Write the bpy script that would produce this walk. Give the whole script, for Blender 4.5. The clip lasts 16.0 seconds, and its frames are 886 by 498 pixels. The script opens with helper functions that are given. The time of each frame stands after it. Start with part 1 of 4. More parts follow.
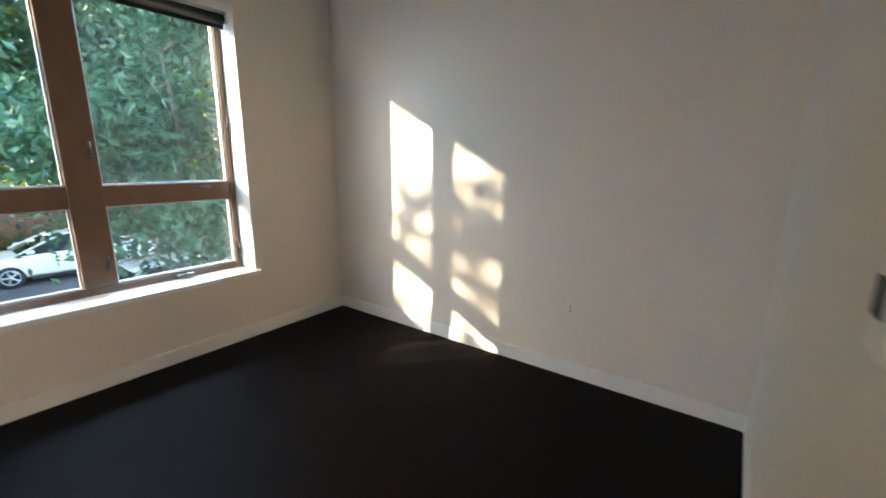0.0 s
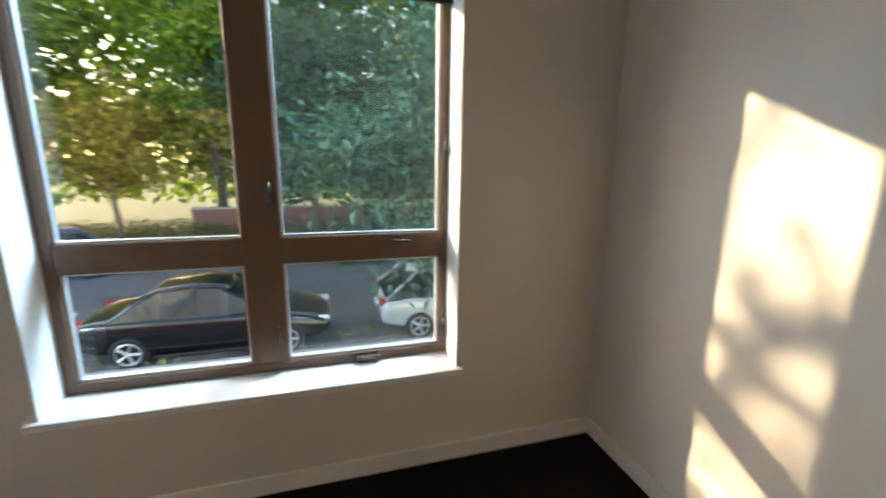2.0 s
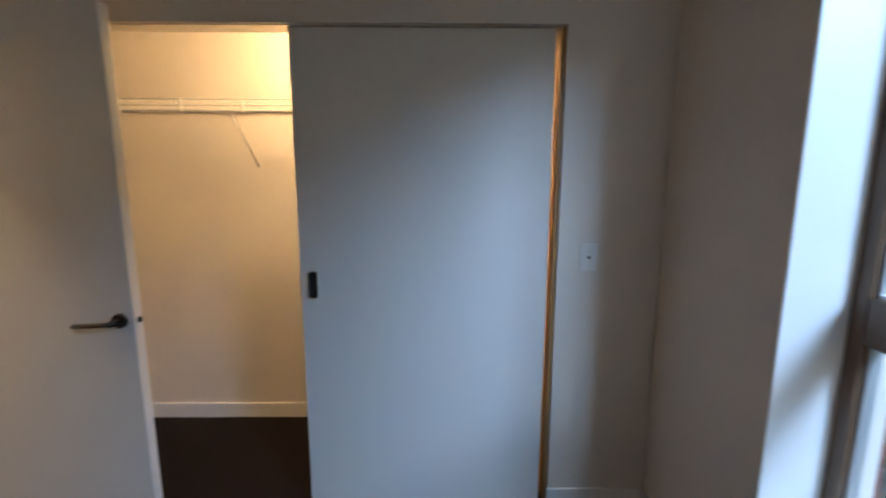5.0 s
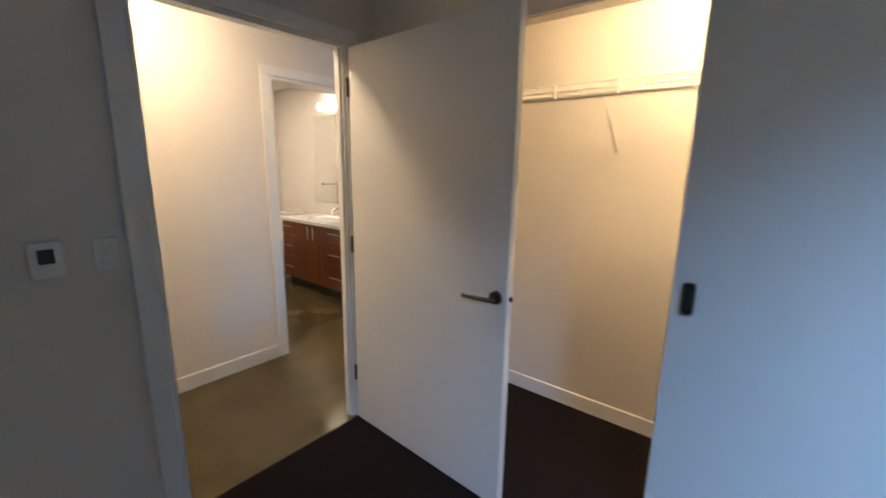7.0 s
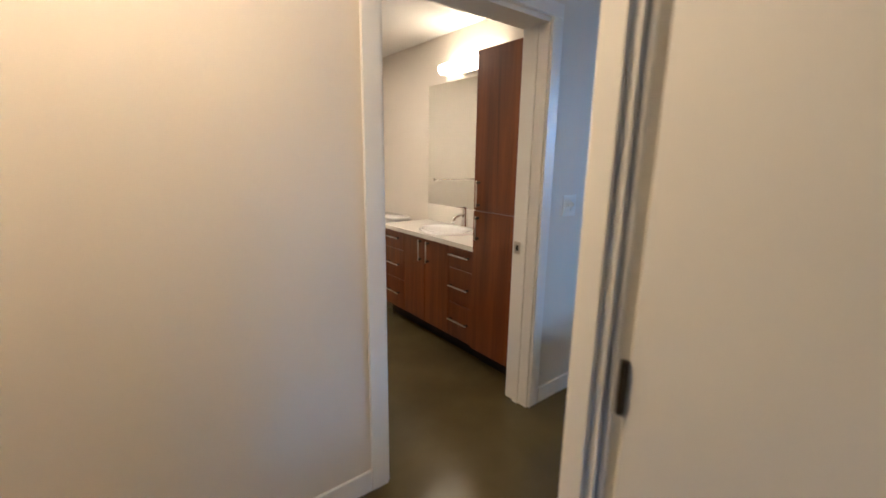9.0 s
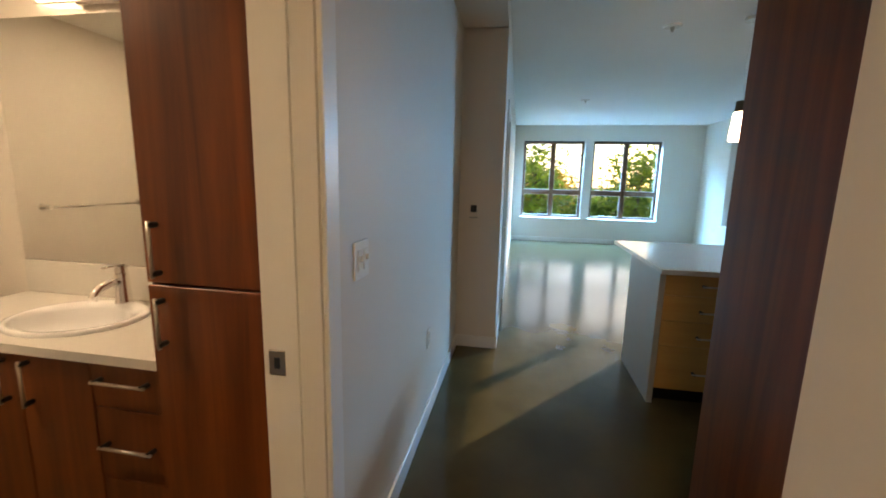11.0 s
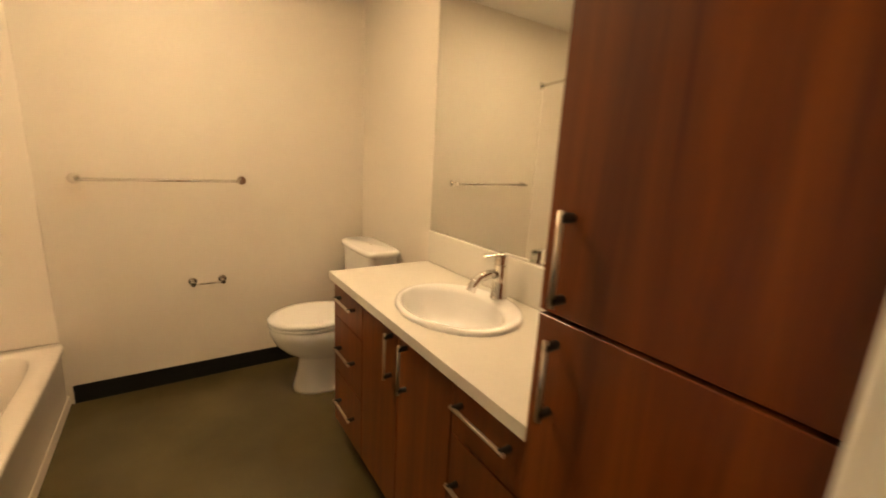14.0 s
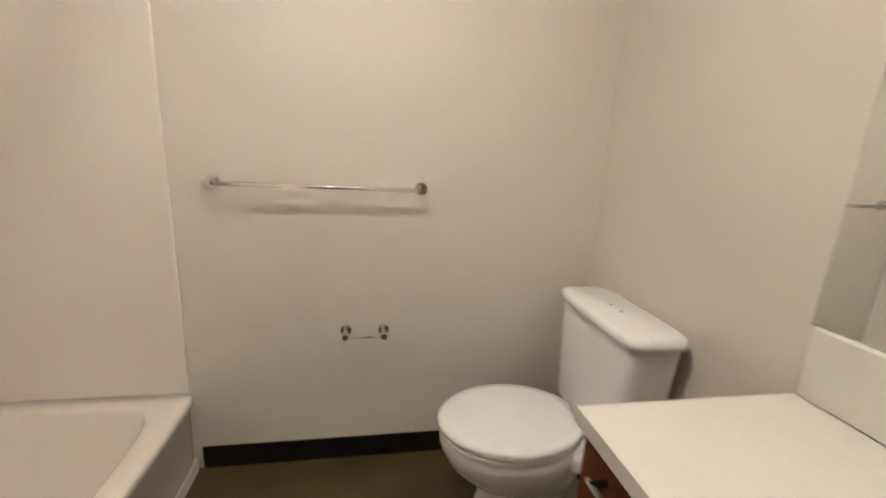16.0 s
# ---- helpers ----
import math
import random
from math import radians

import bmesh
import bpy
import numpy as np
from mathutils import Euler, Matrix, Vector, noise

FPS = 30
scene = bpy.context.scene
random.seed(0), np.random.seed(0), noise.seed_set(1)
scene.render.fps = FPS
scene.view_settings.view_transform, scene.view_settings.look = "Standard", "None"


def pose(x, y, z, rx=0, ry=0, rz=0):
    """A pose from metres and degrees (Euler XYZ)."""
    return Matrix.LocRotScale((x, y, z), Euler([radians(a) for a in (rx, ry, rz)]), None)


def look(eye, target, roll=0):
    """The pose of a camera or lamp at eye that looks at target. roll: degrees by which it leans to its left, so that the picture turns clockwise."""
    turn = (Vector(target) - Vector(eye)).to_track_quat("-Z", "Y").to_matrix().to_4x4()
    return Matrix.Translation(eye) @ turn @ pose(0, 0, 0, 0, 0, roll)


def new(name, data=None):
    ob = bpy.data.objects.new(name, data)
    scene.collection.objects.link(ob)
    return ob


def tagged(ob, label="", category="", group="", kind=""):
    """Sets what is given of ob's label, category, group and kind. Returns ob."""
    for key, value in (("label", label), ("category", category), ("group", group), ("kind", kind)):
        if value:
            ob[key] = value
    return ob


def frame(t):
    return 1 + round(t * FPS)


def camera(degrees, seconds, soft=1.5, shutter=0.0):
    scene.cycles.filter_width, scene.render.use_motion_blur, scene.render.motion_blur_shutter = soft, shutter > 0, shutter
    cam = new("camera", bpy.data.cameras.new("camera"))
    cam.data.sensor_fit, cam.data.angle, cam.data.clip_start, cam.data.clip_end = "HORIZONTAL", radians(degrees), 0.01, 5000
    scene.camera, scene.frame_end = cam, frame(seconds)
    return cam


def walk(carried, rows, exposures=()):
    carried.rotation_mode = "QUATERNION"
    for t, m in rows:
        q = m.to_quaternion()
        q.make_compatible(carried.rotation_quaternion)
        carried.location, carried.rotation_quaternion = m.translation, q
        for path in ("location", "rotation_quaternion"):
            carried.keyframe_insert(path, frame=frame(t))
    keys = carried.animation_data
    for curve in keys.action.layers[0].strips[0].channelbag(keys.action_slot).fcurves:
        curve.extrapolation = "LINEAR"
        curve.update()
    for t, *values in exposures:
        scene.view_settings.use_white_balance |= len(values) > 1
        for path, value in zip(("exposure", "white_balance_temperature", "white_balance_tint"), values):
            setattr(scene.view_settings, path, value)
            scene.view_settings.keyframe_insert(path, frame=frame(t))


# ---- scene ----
cam = camera(94.7, 16.0, 1.7, 0.4)
EXPOSURES = [(0, 3.25, 7300, 10), (0.5, 3.05, 8000, 12), (1.0, 2.85, 7900, 12), (2.0, 2.6, 7900, 12), (2.5, 2.6, 8600, 14), (3.0, 2.3, 8000, 13), (3.5, 2.4, 9200, 17), (4.0, 2.35, 10400, 20), (4.5, 2.15, 8800, 18), (5.0, 1.85, 6700, 16), (7.5, 2.15, 5800, 12), (8.5, 2.15, 6200, 12), (9.0, 1.9, 5700, 12), (9.5, 1.65, 5600, 10), (10.0, 1.4, 5900, 12), (12.3, 1.85, 9800, 21), (13.0, 1.4, 10300, 24), (13.5, 1.7, 10500, 20), (14.0, 1.75, 9000, 14), (14.5, 1.75, 6000, 11), (15.0, 1.6, 5400, 11), (16, 1.65, 5400, 11)]
PATH = [
    (0, (1.601, 0.878, 1.318), (3.166, 2.023, 0.897), 0.4),
    (0.5, (1.865, 1.073, 1.352), (3.326, 2.388, 0.982), -0.8),
    (1, (2.061, 1.344, 1.36), (3.398, 2.793, 1.023), -0.4),
    (1.5, (2.292, 1.666, 1.45), (3.368, 3.311, 1.084), 0.0),
    (2, (2.559, 1.986, 1.5), (3.112, 3.863, 1.084), 0.8),
    (2.5, (2.659, 2.229, 1.424), (2.545, 4.196, 1.076), 0.2),
    (3, (2.726, 2.489, 1.443), (1.916, 4.276, 1.055), -1.4),
    (3.5, (2.803, 2.659, 1.422), (1.473, 4.108, 1.056), -0.5),
    (4, (2.727, 2.779, 1.418), (1.069, 3.855, 1.113), -1.0),
    (4.5, (2.606, 2.783, 1.417), (0.713, 3.371, 1.153), -1.4),
    (5, (2.523, 2.825, 1.44), (0.546, 2.843, 1.137), 0.1),
    (5.2, (2.502, 2.832, 1.437), (0.535, 2.642, 1.129), 0.6),
    (7.3, (2.398, 2.297, 1.473), (0.965, 0.962, 1.069), 0.6),
    (7.5, (2.304, 2.146, 1.453), (0.931, 0.75, 1.046), 0.6),
    (8, (2.1, 1.766, 1.436), (0.833, 0.289, 0.978), 1.8),
    (8.2, (2.023, 1.6, 1.418), (0.757, 0.122, 0.955), 1.8),
    (8.5, (1.909, 1.409, 1.464), (0.638, -0.05, 0.961), 0.4),
    (9, (1.646, 1.025, 1.391), (0.444, -0.516, 0.963), 0.8),
    (9.5, (1.464, 0.707, 1.389), (0.166, -0.765, 1.006), 1.4),
    (10, (1.265, 0.446, 1.41), (-0.39, -0.622, 1.058), -0.4),
    (10.2, (1.153, 0.369, 1.396), (-0.609, -0.513, 1.05), -0.0),
    (12.3, (0.67, -0.06, 1.401), (-1.296, -0.15, 1.045), 1.5),
    (12.5, (0.622, -0.068, 1.398), (-1.321, -0.378, 1.04), 1.5),
    (13, (0.499, -0.104, 1.403), (-1.217, -1.059, 1.024), 2.2),
    (13.5, (0.455, -0.218, 1.386), (-0.903, -1.623, 0.959), 2.7),
    (14, (0.416, -0.449, 1.337), (-0.673, -2.069, 0.902), 3.1),
    (14.5, (0.346, -0.706, 1.328), (-0.511, -2.457, 0.884), 2.7),
    (15, (0.238, -0.991, 1.309), (-0.315, -2.853, 0.834), 3.1),
    (15.5, (0.234, -1.233, 1.294), (-0.226, -3.112, 0.788), 3.9),
    (16, (0.269, -1.503, 1.299), (-0.086, -3.413, 0.826), 3.1),
]
walk(cam, [(t, look(eye, target, roll)) for t, eye, target, roll in PATH], EXPOSURES)

# ---- light ----
world = bpy.data.worlds.new("sky")
scene.world = world
world.use_nodes = True
wn = world.node_tree.nodes
sky = wn.new("ShaderNodeTexSky")
sky.sky_type = 'NISHITA'
sky.sun_disc = False
SUN_TAN = 0.335
LXW = -9.5
SUN_DIR = Vector((0.777, -0.63, -SUN_TAN)).normalized()
sky.sun_elevation = math.atan(SUN_TAN)
sky.sun_rotation = math.atan2(-0.777, 0.63)
world.node_tree.links.new(sky.outputs[0], wn["Background"].inputs[0])
wn["Background"].inputs[1].default_value = 0.15
sun_data = bpy.data.lights.new("sun", 'SUN')
sun_data.energy, sun_data.angle, sun_data.color = 2.2, radians(0.6), (1.0, 0.88, 0.68)
sun = new("sun", sun_data)
sun.rotation_euler = SUN_DIR.to_track_quat("-Z", "Y").to_euler()


def area(name, m, sx, sy, watts, colour):
    d = bpy.data.lights.new(name, 'AREA')
    d.shape, d.size, d.size_y, d.energy, d.color = 'RECTANGLE', sx, sy, watts, colour
    o = new(name, d)
    o.matrix_world = m
    return o


# added area lamps, out of view, standing in for sky light through the windows
area("sky_at_bedroom_window_east", look((4.2, 5.5, 3.4), (0.87, 2.75, 1.0)), 1.5, 1.2, 98, (0.36, 0.62, 1.0))
area("sky_at_bedroom_window_west", look((-0.1, 5.8, 2.5), (3.95, 2.2, 1.3)), 2.2, 1.8, 24, (0.52, 0.72, 1.0))
area("sky_at_living_windows", look((LXW - 0.7, 1.75, 3.4), (LXW + 3.5, 1.75, 0.3)), 3.2, 1.4, 1900, (0.17, 0.52, 1.0))
area("sky_at_corner_window", look((-8.6, 5.6, 2.7), (-1.3, -0.3, 0.8)), 1.6, 1.2, 420, (0.19, 0.54, 1.0))


# ---- materials ----
def mat(name, colour, rough=0.6, metal=0.0, var=0.06, scale=3.0, bump=0.0, bscale=200.0, spec=0.5, coat=0.0):
    m = bpy.data.materials.new(name)
    m.use_nodes = True
    nt = m.node_tree
    b = nt.nodes["Principled BSDF"]
    b.inputs["Roughness"].default_value, b.inputs["Metallic"].default_value = rough, metal
    b.inputs["Specular IOR Level"].default_value, b.inputs["Coat Weight"].default_value = spec, coat
    tc = nt.nodes.new("ShaderNodeTexCoord")
    no = nt.nodes.new("ShaderNodeTexNoise")
    no.inputs["Scale"].default_value, no.inputs["Detail"].default_value = scale, 6.0
    nt.links.new(tc.outputs["Object"], no.inputs["Vector"])
    ramp = nt.nodes.new("ShaderNodeValToRGB")
    ramp.color_ramp.elements[0].position, ramp.color_ramp.elements[1].position = 0.3, 0.7
    ramp.color_ramp.elements[0].color = (*[c * (1 - var) for c in colour], 1)
    ramp.color_ramp.elements[1].color = (*[min(1, c * (1 + var)) for c in colour], 1)
    nt.links.new(no.outputs["Fac"], ramp.inputs[0])
    nt.links.new(ramp.outputs[0], b.inputs["Base Color"])
    mr = nt.nodes.new("ShaderNodeMapRange")
    mr.inputs[3].default_value, mr.inputs[4].default_value = max(0, rough - 0.06), min(1, rough + 0.06)
    nt.links.new(no.outputs["Fac"], mr.inputs[0])
    nt.links.new(mr.outputs[0], b.inputs["Roughness"])
    if bump:
        n2 = nt.nodes.new("ShaderNodeTexNoise")
        n2.inputs["Scale"].default_value, n2.inputs["Detail"].default_value = bscale, 3.0
        bp = nt.nodes.new("ShaderNodeBump")
        bp.inputs["Strength"].default_value, bp.inputs["Distance"].default_value = bump, 0.002
        nt.links.new(tc.outputs["Object"], n2.inputs["Vector"])
        nt.links.new(n2.outputs["Fac"], bp.inputs["Height"])
        nt.links.new(bp.outputs[0], b.inputs["Normal"])
    return m


def wood(name, dark, light, rough=0.4, axis=2, scale=1.0):
    m = mat(name, light, rough)
    nt = m.node_tree
    b = nt.nodes["Principled BSDF"]
    tc = nt.nodes["Texture Coordinate"]
    mp = nt.nodes.new("ShaderNodeMapping")
    st = [14.0 * scale] * 3
    st[axis] = 0.7 * scale
    mp.inputs["Scale"].default_value = st
    info = nt.nodes.new("ShaderNodeObjectInfo")
    add = nt.nodes.new("ShaderNodeVectorMath")
    nt.links.new(tc.outputs["Object"], add.inputs[0])
    nt.links.new(info.outputs["Location"], add.inputs[1])
    nt.links.new(add.outputs[0], mp.inputs["Vector"])
    n1 = nt.nodes.new("ShaderNodeTexNoise")
    n1.inputs["Scale"].default_value, n1.inputs["Detail"].default_value, n1.inputs["Distortion"].default_value = 1.0, 8.0, 0.6
    n1.inputs["Roughness"].default_value = 0.65
    nt.links.new(mp.outputs[0], n1.inputs["Vector"])
    r = nt.nodes.new("ShaderNodeValToRGB")
    r.color_ramp.elements[0].position, r.color_ramp.elements[1].position = 0.32, 0.68
    r.color_ramp.elements[0].color, r.color_ramp.elements[1].color = (*dark, 1), (*light, 1)
    nt.links.new(n1.outputs["Fac"], r.inputs[0])
    nt.links.new(r.outputs[0], b.inputs["Base Color"])
    bp = nt.nodes.new("ShaderNodeBump")
    bp.inputs["Strength"].default_value, bp.inputs["Distance"].default_value = 0.15, 0.001
    nt.links.new(n1.outputs["Fac"], bp.inputs["Height"])
    nt.links.new(bp.outputs[0], b.inputs["Normal"])
    return m


def glowing(name, colour, strength):
    m = bpy.data.materials.new(name)
    m.use_nodes = True
    b = m.node_tree.nodes["Principled BSDF"]
    b.inputs["Base Color"].default_value = (*colour, 1)
    b.inputs["Emission Color"].default_value, b.inputs["Emission Strength"].default_value = (*colour, 1), strength
    return m


def clear_glass(name, tint=(1, 1, 1), gloss=1.0):
    m = bpy.data.materials.new(name)
    m.use_nodes = True
    nt = m.node_tree
    nt.nodes.remove(nt.nodes["Principled BSDF"])
    tr, gl, mx = nt.nodes.new("ShaderNodeBsdfTransparent"), nt.nodes.new("ShaderNodeBsdfGlossy"), nt.nodes.new("ShaderNodeMixShader")
    fr, pw, mu = nt.nodes.new("ShaderNodeLayerWeight"), nt.nodes.new("ShaderNodeMath"), nt.nodes.new("ShaderNodeMath")
    pw.operation, pw.inputs[1].default_value = 'POWER', 5.0
    mu.operation, mu.inputs[1].default_value, mu.inputs[2].default_value = 'MULTIPLY_ADD', 0.9 * gloss, 0.035 * gloss
    tr.inputs[0].default_value = (*tint, 1)
    gl.inputs["Roughness"].default_value = 0.02
    nt.links.new(fr.outputs["Facing"], pw.inputs[0])
    nt.links.new(pw.outputs[0], mu.inputs[0])
    nt.links.new(mu.outputs[0], mx.inputs[0])
    nt.links.new(tr.outputs[0], mx.inputs[1])
    nt.links.new(gl.outputs[0], mx.inputs[2])
    nt.links.new(mx.outputs[0], nt.nodes["Material Output"].inputs[0])
    return m


PAINT = mat("wall_paint", (0.70, 0.65, 0.58), 0.55, var=0.02, scale=1.5, bump=0.12, bscale=260, spec=0.35)
SEMIGLOSS = mat("trim_paint", (0.76, 0.75, 0.72), 0.35, var=0.02, scale=4, bump=0.05, bscale=90)
CEILING = mat("ceiling_paint", (0.78, 0.77, 0.74), 0.8, var=0.02, scale=1.2, bump=0.2, bscale=220)
DOORPAINT = mat("door_paint", (0.70, 0.69, 0.66), 0.4, var=0.02, scale=2, bump=0.04, bscale=120)
CARPET = mat("carpet", (0.0105, 0.008, 0.008), 0.85, var=0.35, scale=320, bump=0.9, bscale=900, spec=0.08)
CONCRETE = mat("polished_concrete", (0.085, 0.066, 0.029), 0.17, var=0.22, scale=2.2, bump=0.04, bscale=14, spec=0.4)
FRAMEBROWN = mat("window_frame_paint", (0.15, 0.085, 0.05), 0.42, var=0.12, scale=9, bump=0.05)
CHERRY = wood("cherry_veneer", (0.085, 0.017, 0.004), (0.215, 0.058, 0.011), 0.32)
MAPLE = wood("maple_veneer", (0.56, 0.29, 0.08), (0.63, 0.36, 0.11), 0.38, axis=1)
QUARTZ = mat("quartz_white", (0.70, 0.675, 0.62), 0.16, var=0.012, scale=60)
PORCELAIN = mat("porcelain", (0.83, 0.83, 0.825), 0.1, var=0.01, scale=2, coat=0.4)
ACRYLIC = mat("acrylic", (0.80, 0.745, 0.68), 0.2, var=0.015, scale=2)
CHROME = mat("chrome", (0.82, 0.80, 0.77), 0.14, metal=1.0, var=0.03, scale=8)
NICKEL = mat("brushed_nickel", (0.62, 0.57, 0.50), 0.3, metal=1.0, var=0.05, scale=30)
BRONZE = mat("dark_bronze", (0.10, 0.085, 0.07), 0.3, metal=1.0, var=0.08, scale=20)
BLACK = mat("black_plastic", (0.012, 0.012, 0.012), 0.45, var=0.1, scale=8)
RUBBER = mat("rubber_base", (0.006, 0.006, 0.0065), 0.6, var=0.15, scale=5, spec=.25)
GREYPANEL = mat("grey_laminate", (0.42, 0.41, 0.38), 0.35, var=0.03, scale=3)
PLATE = mat("plate_plastic", (0.74, 0.73, 0.69), 0.35, var=0.01)
WIRE = mat("white_wire", (0.78, 0.77, 0.73), 0.35, var=0.01)
SCREEN = bpy.data.materials.new("insect_screen")
SCREEN.use_nodes = True
_n = SCREEN.node_tree.nodes
_b, _t, _m = _n["Principled BSDF"], _n.new("ShaderNodeBsdfTransparent"), _n.new("ShaderNodeMixShader")
_b.inputs["Base Color"].default_value, _b.inputs["Roughness"].default_value = (.16, .20, .19, 1), .6
_m.inputs[0].default_value = .16
SCREEN.node_tree.links.new(_t.outputs[0], _m.inputs[1])
SCREEN.node_tree.links.new(_b.outputs[0], _m.inputs[2])
SCREEN.node_tree.links.new(_m.outputs[0], _n["Material Output"].inputs[0])
GLASS = clear_glass("window_glass")
MIRROR = bpy.data.materials.new("mirror_silver")
MIRROR.use_nodes = True
MIRROR.node_tree.nodes["Principled BSDF"].inputs["Base Color"].default_value = (0.86, 0.88, 0.86, 1)
MIRROR.node_tree.nodes["Principled BSDF"].inputs["Metallic"].default_value = 1.0
MIRROR.node_tree.nodes["Principled BSDF"].inputs["Roughness"].default_value = 0.01


# ---- mesh tools ----
def bx(bm, x0, x1, y0, y1, z0, z1, bevel=0.0, seg=2):
    x0, x1, y0, y1, z0, z1 = min(x0, x1), max(x0, x1), min(y0, y1), max(y0, y1), min(z0, z1), max(z0, z1)
    r = bmesh.ops.create_cube(bm, size=1.0)
    for v in r["verts"]:
        v.co = Vector((x0 + (v.co.x + 0.5) * (x1 - x0), y0 + (v.co.y + 0.5) * (y1 - y0), z0 + (v.co.z + 0.5) * (z1 - z0)))
    if bevel:
        es = list({e for v in r["verts"] for e in v.link_edges})
        bmesh.ops.bevel(bm, geom=es, offset=bevel, segments=seg, profile=0.5, affect='EDGES')
    return bm


def cyl(bm, p, q, r1, r2=None, seg=16):
    p, q = Vector(p), Vector(q)
    d = q - p
    m = Matrix.Translation((p + q) / 2) @ d.to_track_quat("Z", "Y").to_matrix().to_4x4()
    bmesh.ops.create_cone(bm, cap_ends=True, segments=seg, radius1=r1, radius2=r1 if r2 is None else r2, depth=d.length, matrix=m)
    return bm


def tube(bm, pts, r, seg=10):
    """A round bar along a line of points."""
    pts = [Vector(p) for p in pts]
    rings = []
    for i, p in enumerate(pts):
        d = (pts[min(i + 1, len(pts) - 1)] - pts[max(i - 1, 0)]).normalized()
        u = d.cross(Vector((0, 0, 1))) if abs(d.z) < 0.95 else d.cross(Vector((0, 1, 0)))
        u.normalize()
        w = d.cross(u)
        rings.append([bm.verts.new(p + r * (math.cos(a) * u + math.sin(a) * w)) for a in (2 * math.pi * k / seg for k in range(seg))])
    for a, b in zip(rings, rings[1:]):
        for k in range(seg):
            bm.faces.new((a[k], a[(k + 1) % seg], b[(k + 1) % seg], b[k]))
    bm.faces.new(rings[0][::-1])
    bm.faces.new(rings[-1])
    return bm


def loft(bm, rings, close=True, cap0=True, cap1=True):
    """Skin over rings of points, all of one length."""
    vs = [[bm.verts.new(p) for p in ring] for ring in rings]
    n = len(vs[0])
    for a, b in zip(vs, vs[1:]):
        for k in range(n if close else n - 1):
            bm.faces.new((a[k], a[(k + 1) % n], b[(k + 1) % n], b[k]))
    if cap0:
        bm.faces.new(vs[0][::-1])
    if cap1:
        bm.faces.new(vs[-1])
    return bm


def oval(cx, cy, z, rx, ry, n=32, back=None, power=2.0):
    """A ring; with back, points behind that x are flattened to it."""
    out = []
    for k in range(n):
        a = 2 * math.pi * k / n
        c, s = math.cos(a), math.sin(a)
        x = cx + rx * math.copysign(abs(c) ** (2 / power), c)
        y = cy + ry * math.copysign(abs(s) ** (2 / power), s)
        if back is not None:
            x = max(x, back)
        out.append((x, y, z))
    return out


def part(name, bm, material, parent=None, label="", smooth=False):
    bmesh.ops.recalc_face_normals(bm, faces=bm.faces)
    me = bpy.data.meshes.new(name)
    bm.to_mesh(me)
    bm.free()
    me.materials.append(material)
    if smooth:
        for p in me.polygons:
            p.use_smooth = True
    ob = new(name, me)
    if parent is not None:
        ob.parent = parent
    if label:
        ob["label"] = label
    return ob


def B():
    return bmesh.new()


def box(name, material, dims, parent=None, bevel=0.0, label=""):
    return part(name, bx(B(), *dims, bevel), material, parent, label)


def thing(name, label, category, at=(0, 0, 0), group="", kind=""):
    e = new(name)
    e.empty_display_size = 0.05
    e.location = at
    return tagged(e, label, category, group, kind)


def struct(ob, label, category):
    return tagged(ob, label, category, "", "structure")


def wall(name, axis, a0, a1, b0, b1, z0, z1, openings=(), material=None, label="plain painted white plaster wall"):
    """A wall along x or y from a0 to a1, b0 to b1 thick, with openings (a, a, z, z) right through it."""
    bm = B()
    cuts = sorted({a0, a1, *[o[0] for o in openings], *[o[1] for o in openings]})
    for p, q in zip(cuts, cuts[1:]):
        mid = (p + q) / 2
        holes = sorted((o[2], o[3]) for o in openings if o[0] < mid < o[1])
        z = z0
        for h0, h1 in holes + [(z1, z1)]:
            if h0 > z + 1e-4:
                if axis == "x":
                    bx(bm, p, q, b0, b1, z, h0)
                else:
                    bx(bm, b0, b1, p, q, z, h0)
            z = h1
    bmesh.ops.remove_doubles(bm, verts=bm.verts, dist=1e-5)
    return struct(part(name, bm, material or PAINT), label, "wall")


# ---- the rooms ----
XE, XW, YN, YS = 3.95, 0.87, 3.74, 0.713        # bedroom faces
HS, HN = -0.335, 0.652                          # hall faces
BX, BS, BN = -0.65, -3.03, -0.495               # bathroom: mirror wall, far wall, door wall
LX, LN, LS, STUB = -9.2, 4.1, 0.003, -2.43      # living room
CB, CL, CT = 2.56, 2.70, 2.42                   # ceilings: bedroom, living room, bathroom
WX0, WX1, WZ0, WZ1 = 1.475, 3.155, 0.50, 2.27     # bedroom window opening
wall("wall_bedroom_north", "x", 0.0, 4.15, YN, 4.08, 0, CL, [(WX0, WX1, WZ0, WZ1)])
wall("wall_bedroom_east", "y", HN, YN, XE, XE + .2, 0, CL)
wall("wall_bedroom_south", "x", XW - .105, XE, HN, YS, 0, CL, [(1.05, 1.965, 0, 2.05)])
wall("wall_bedroom_west", "y", YS, YN, XW - .105, XW, 0, CL, [(1.0, 3.312, 0, 2.05)])
wall("wall_closet_back", "y", .70, YN, .005, .125, 0, CL)
wall("wall_closet_far_end", "x", .125, XW - .105, 3.5, YN, 0, CL)
wall("wall_hall_south", "x", STUB, 2.7, HS - .16, HS, 0, CL, [(-.052, .886, 0, 2.05)])
wall("wall_hall_north", "x", .125, XW - .105, .70, .83, 0, CL)
wall("wall_hall_east", "y", HS, HN, 2.6, 2.7, 0, CL)
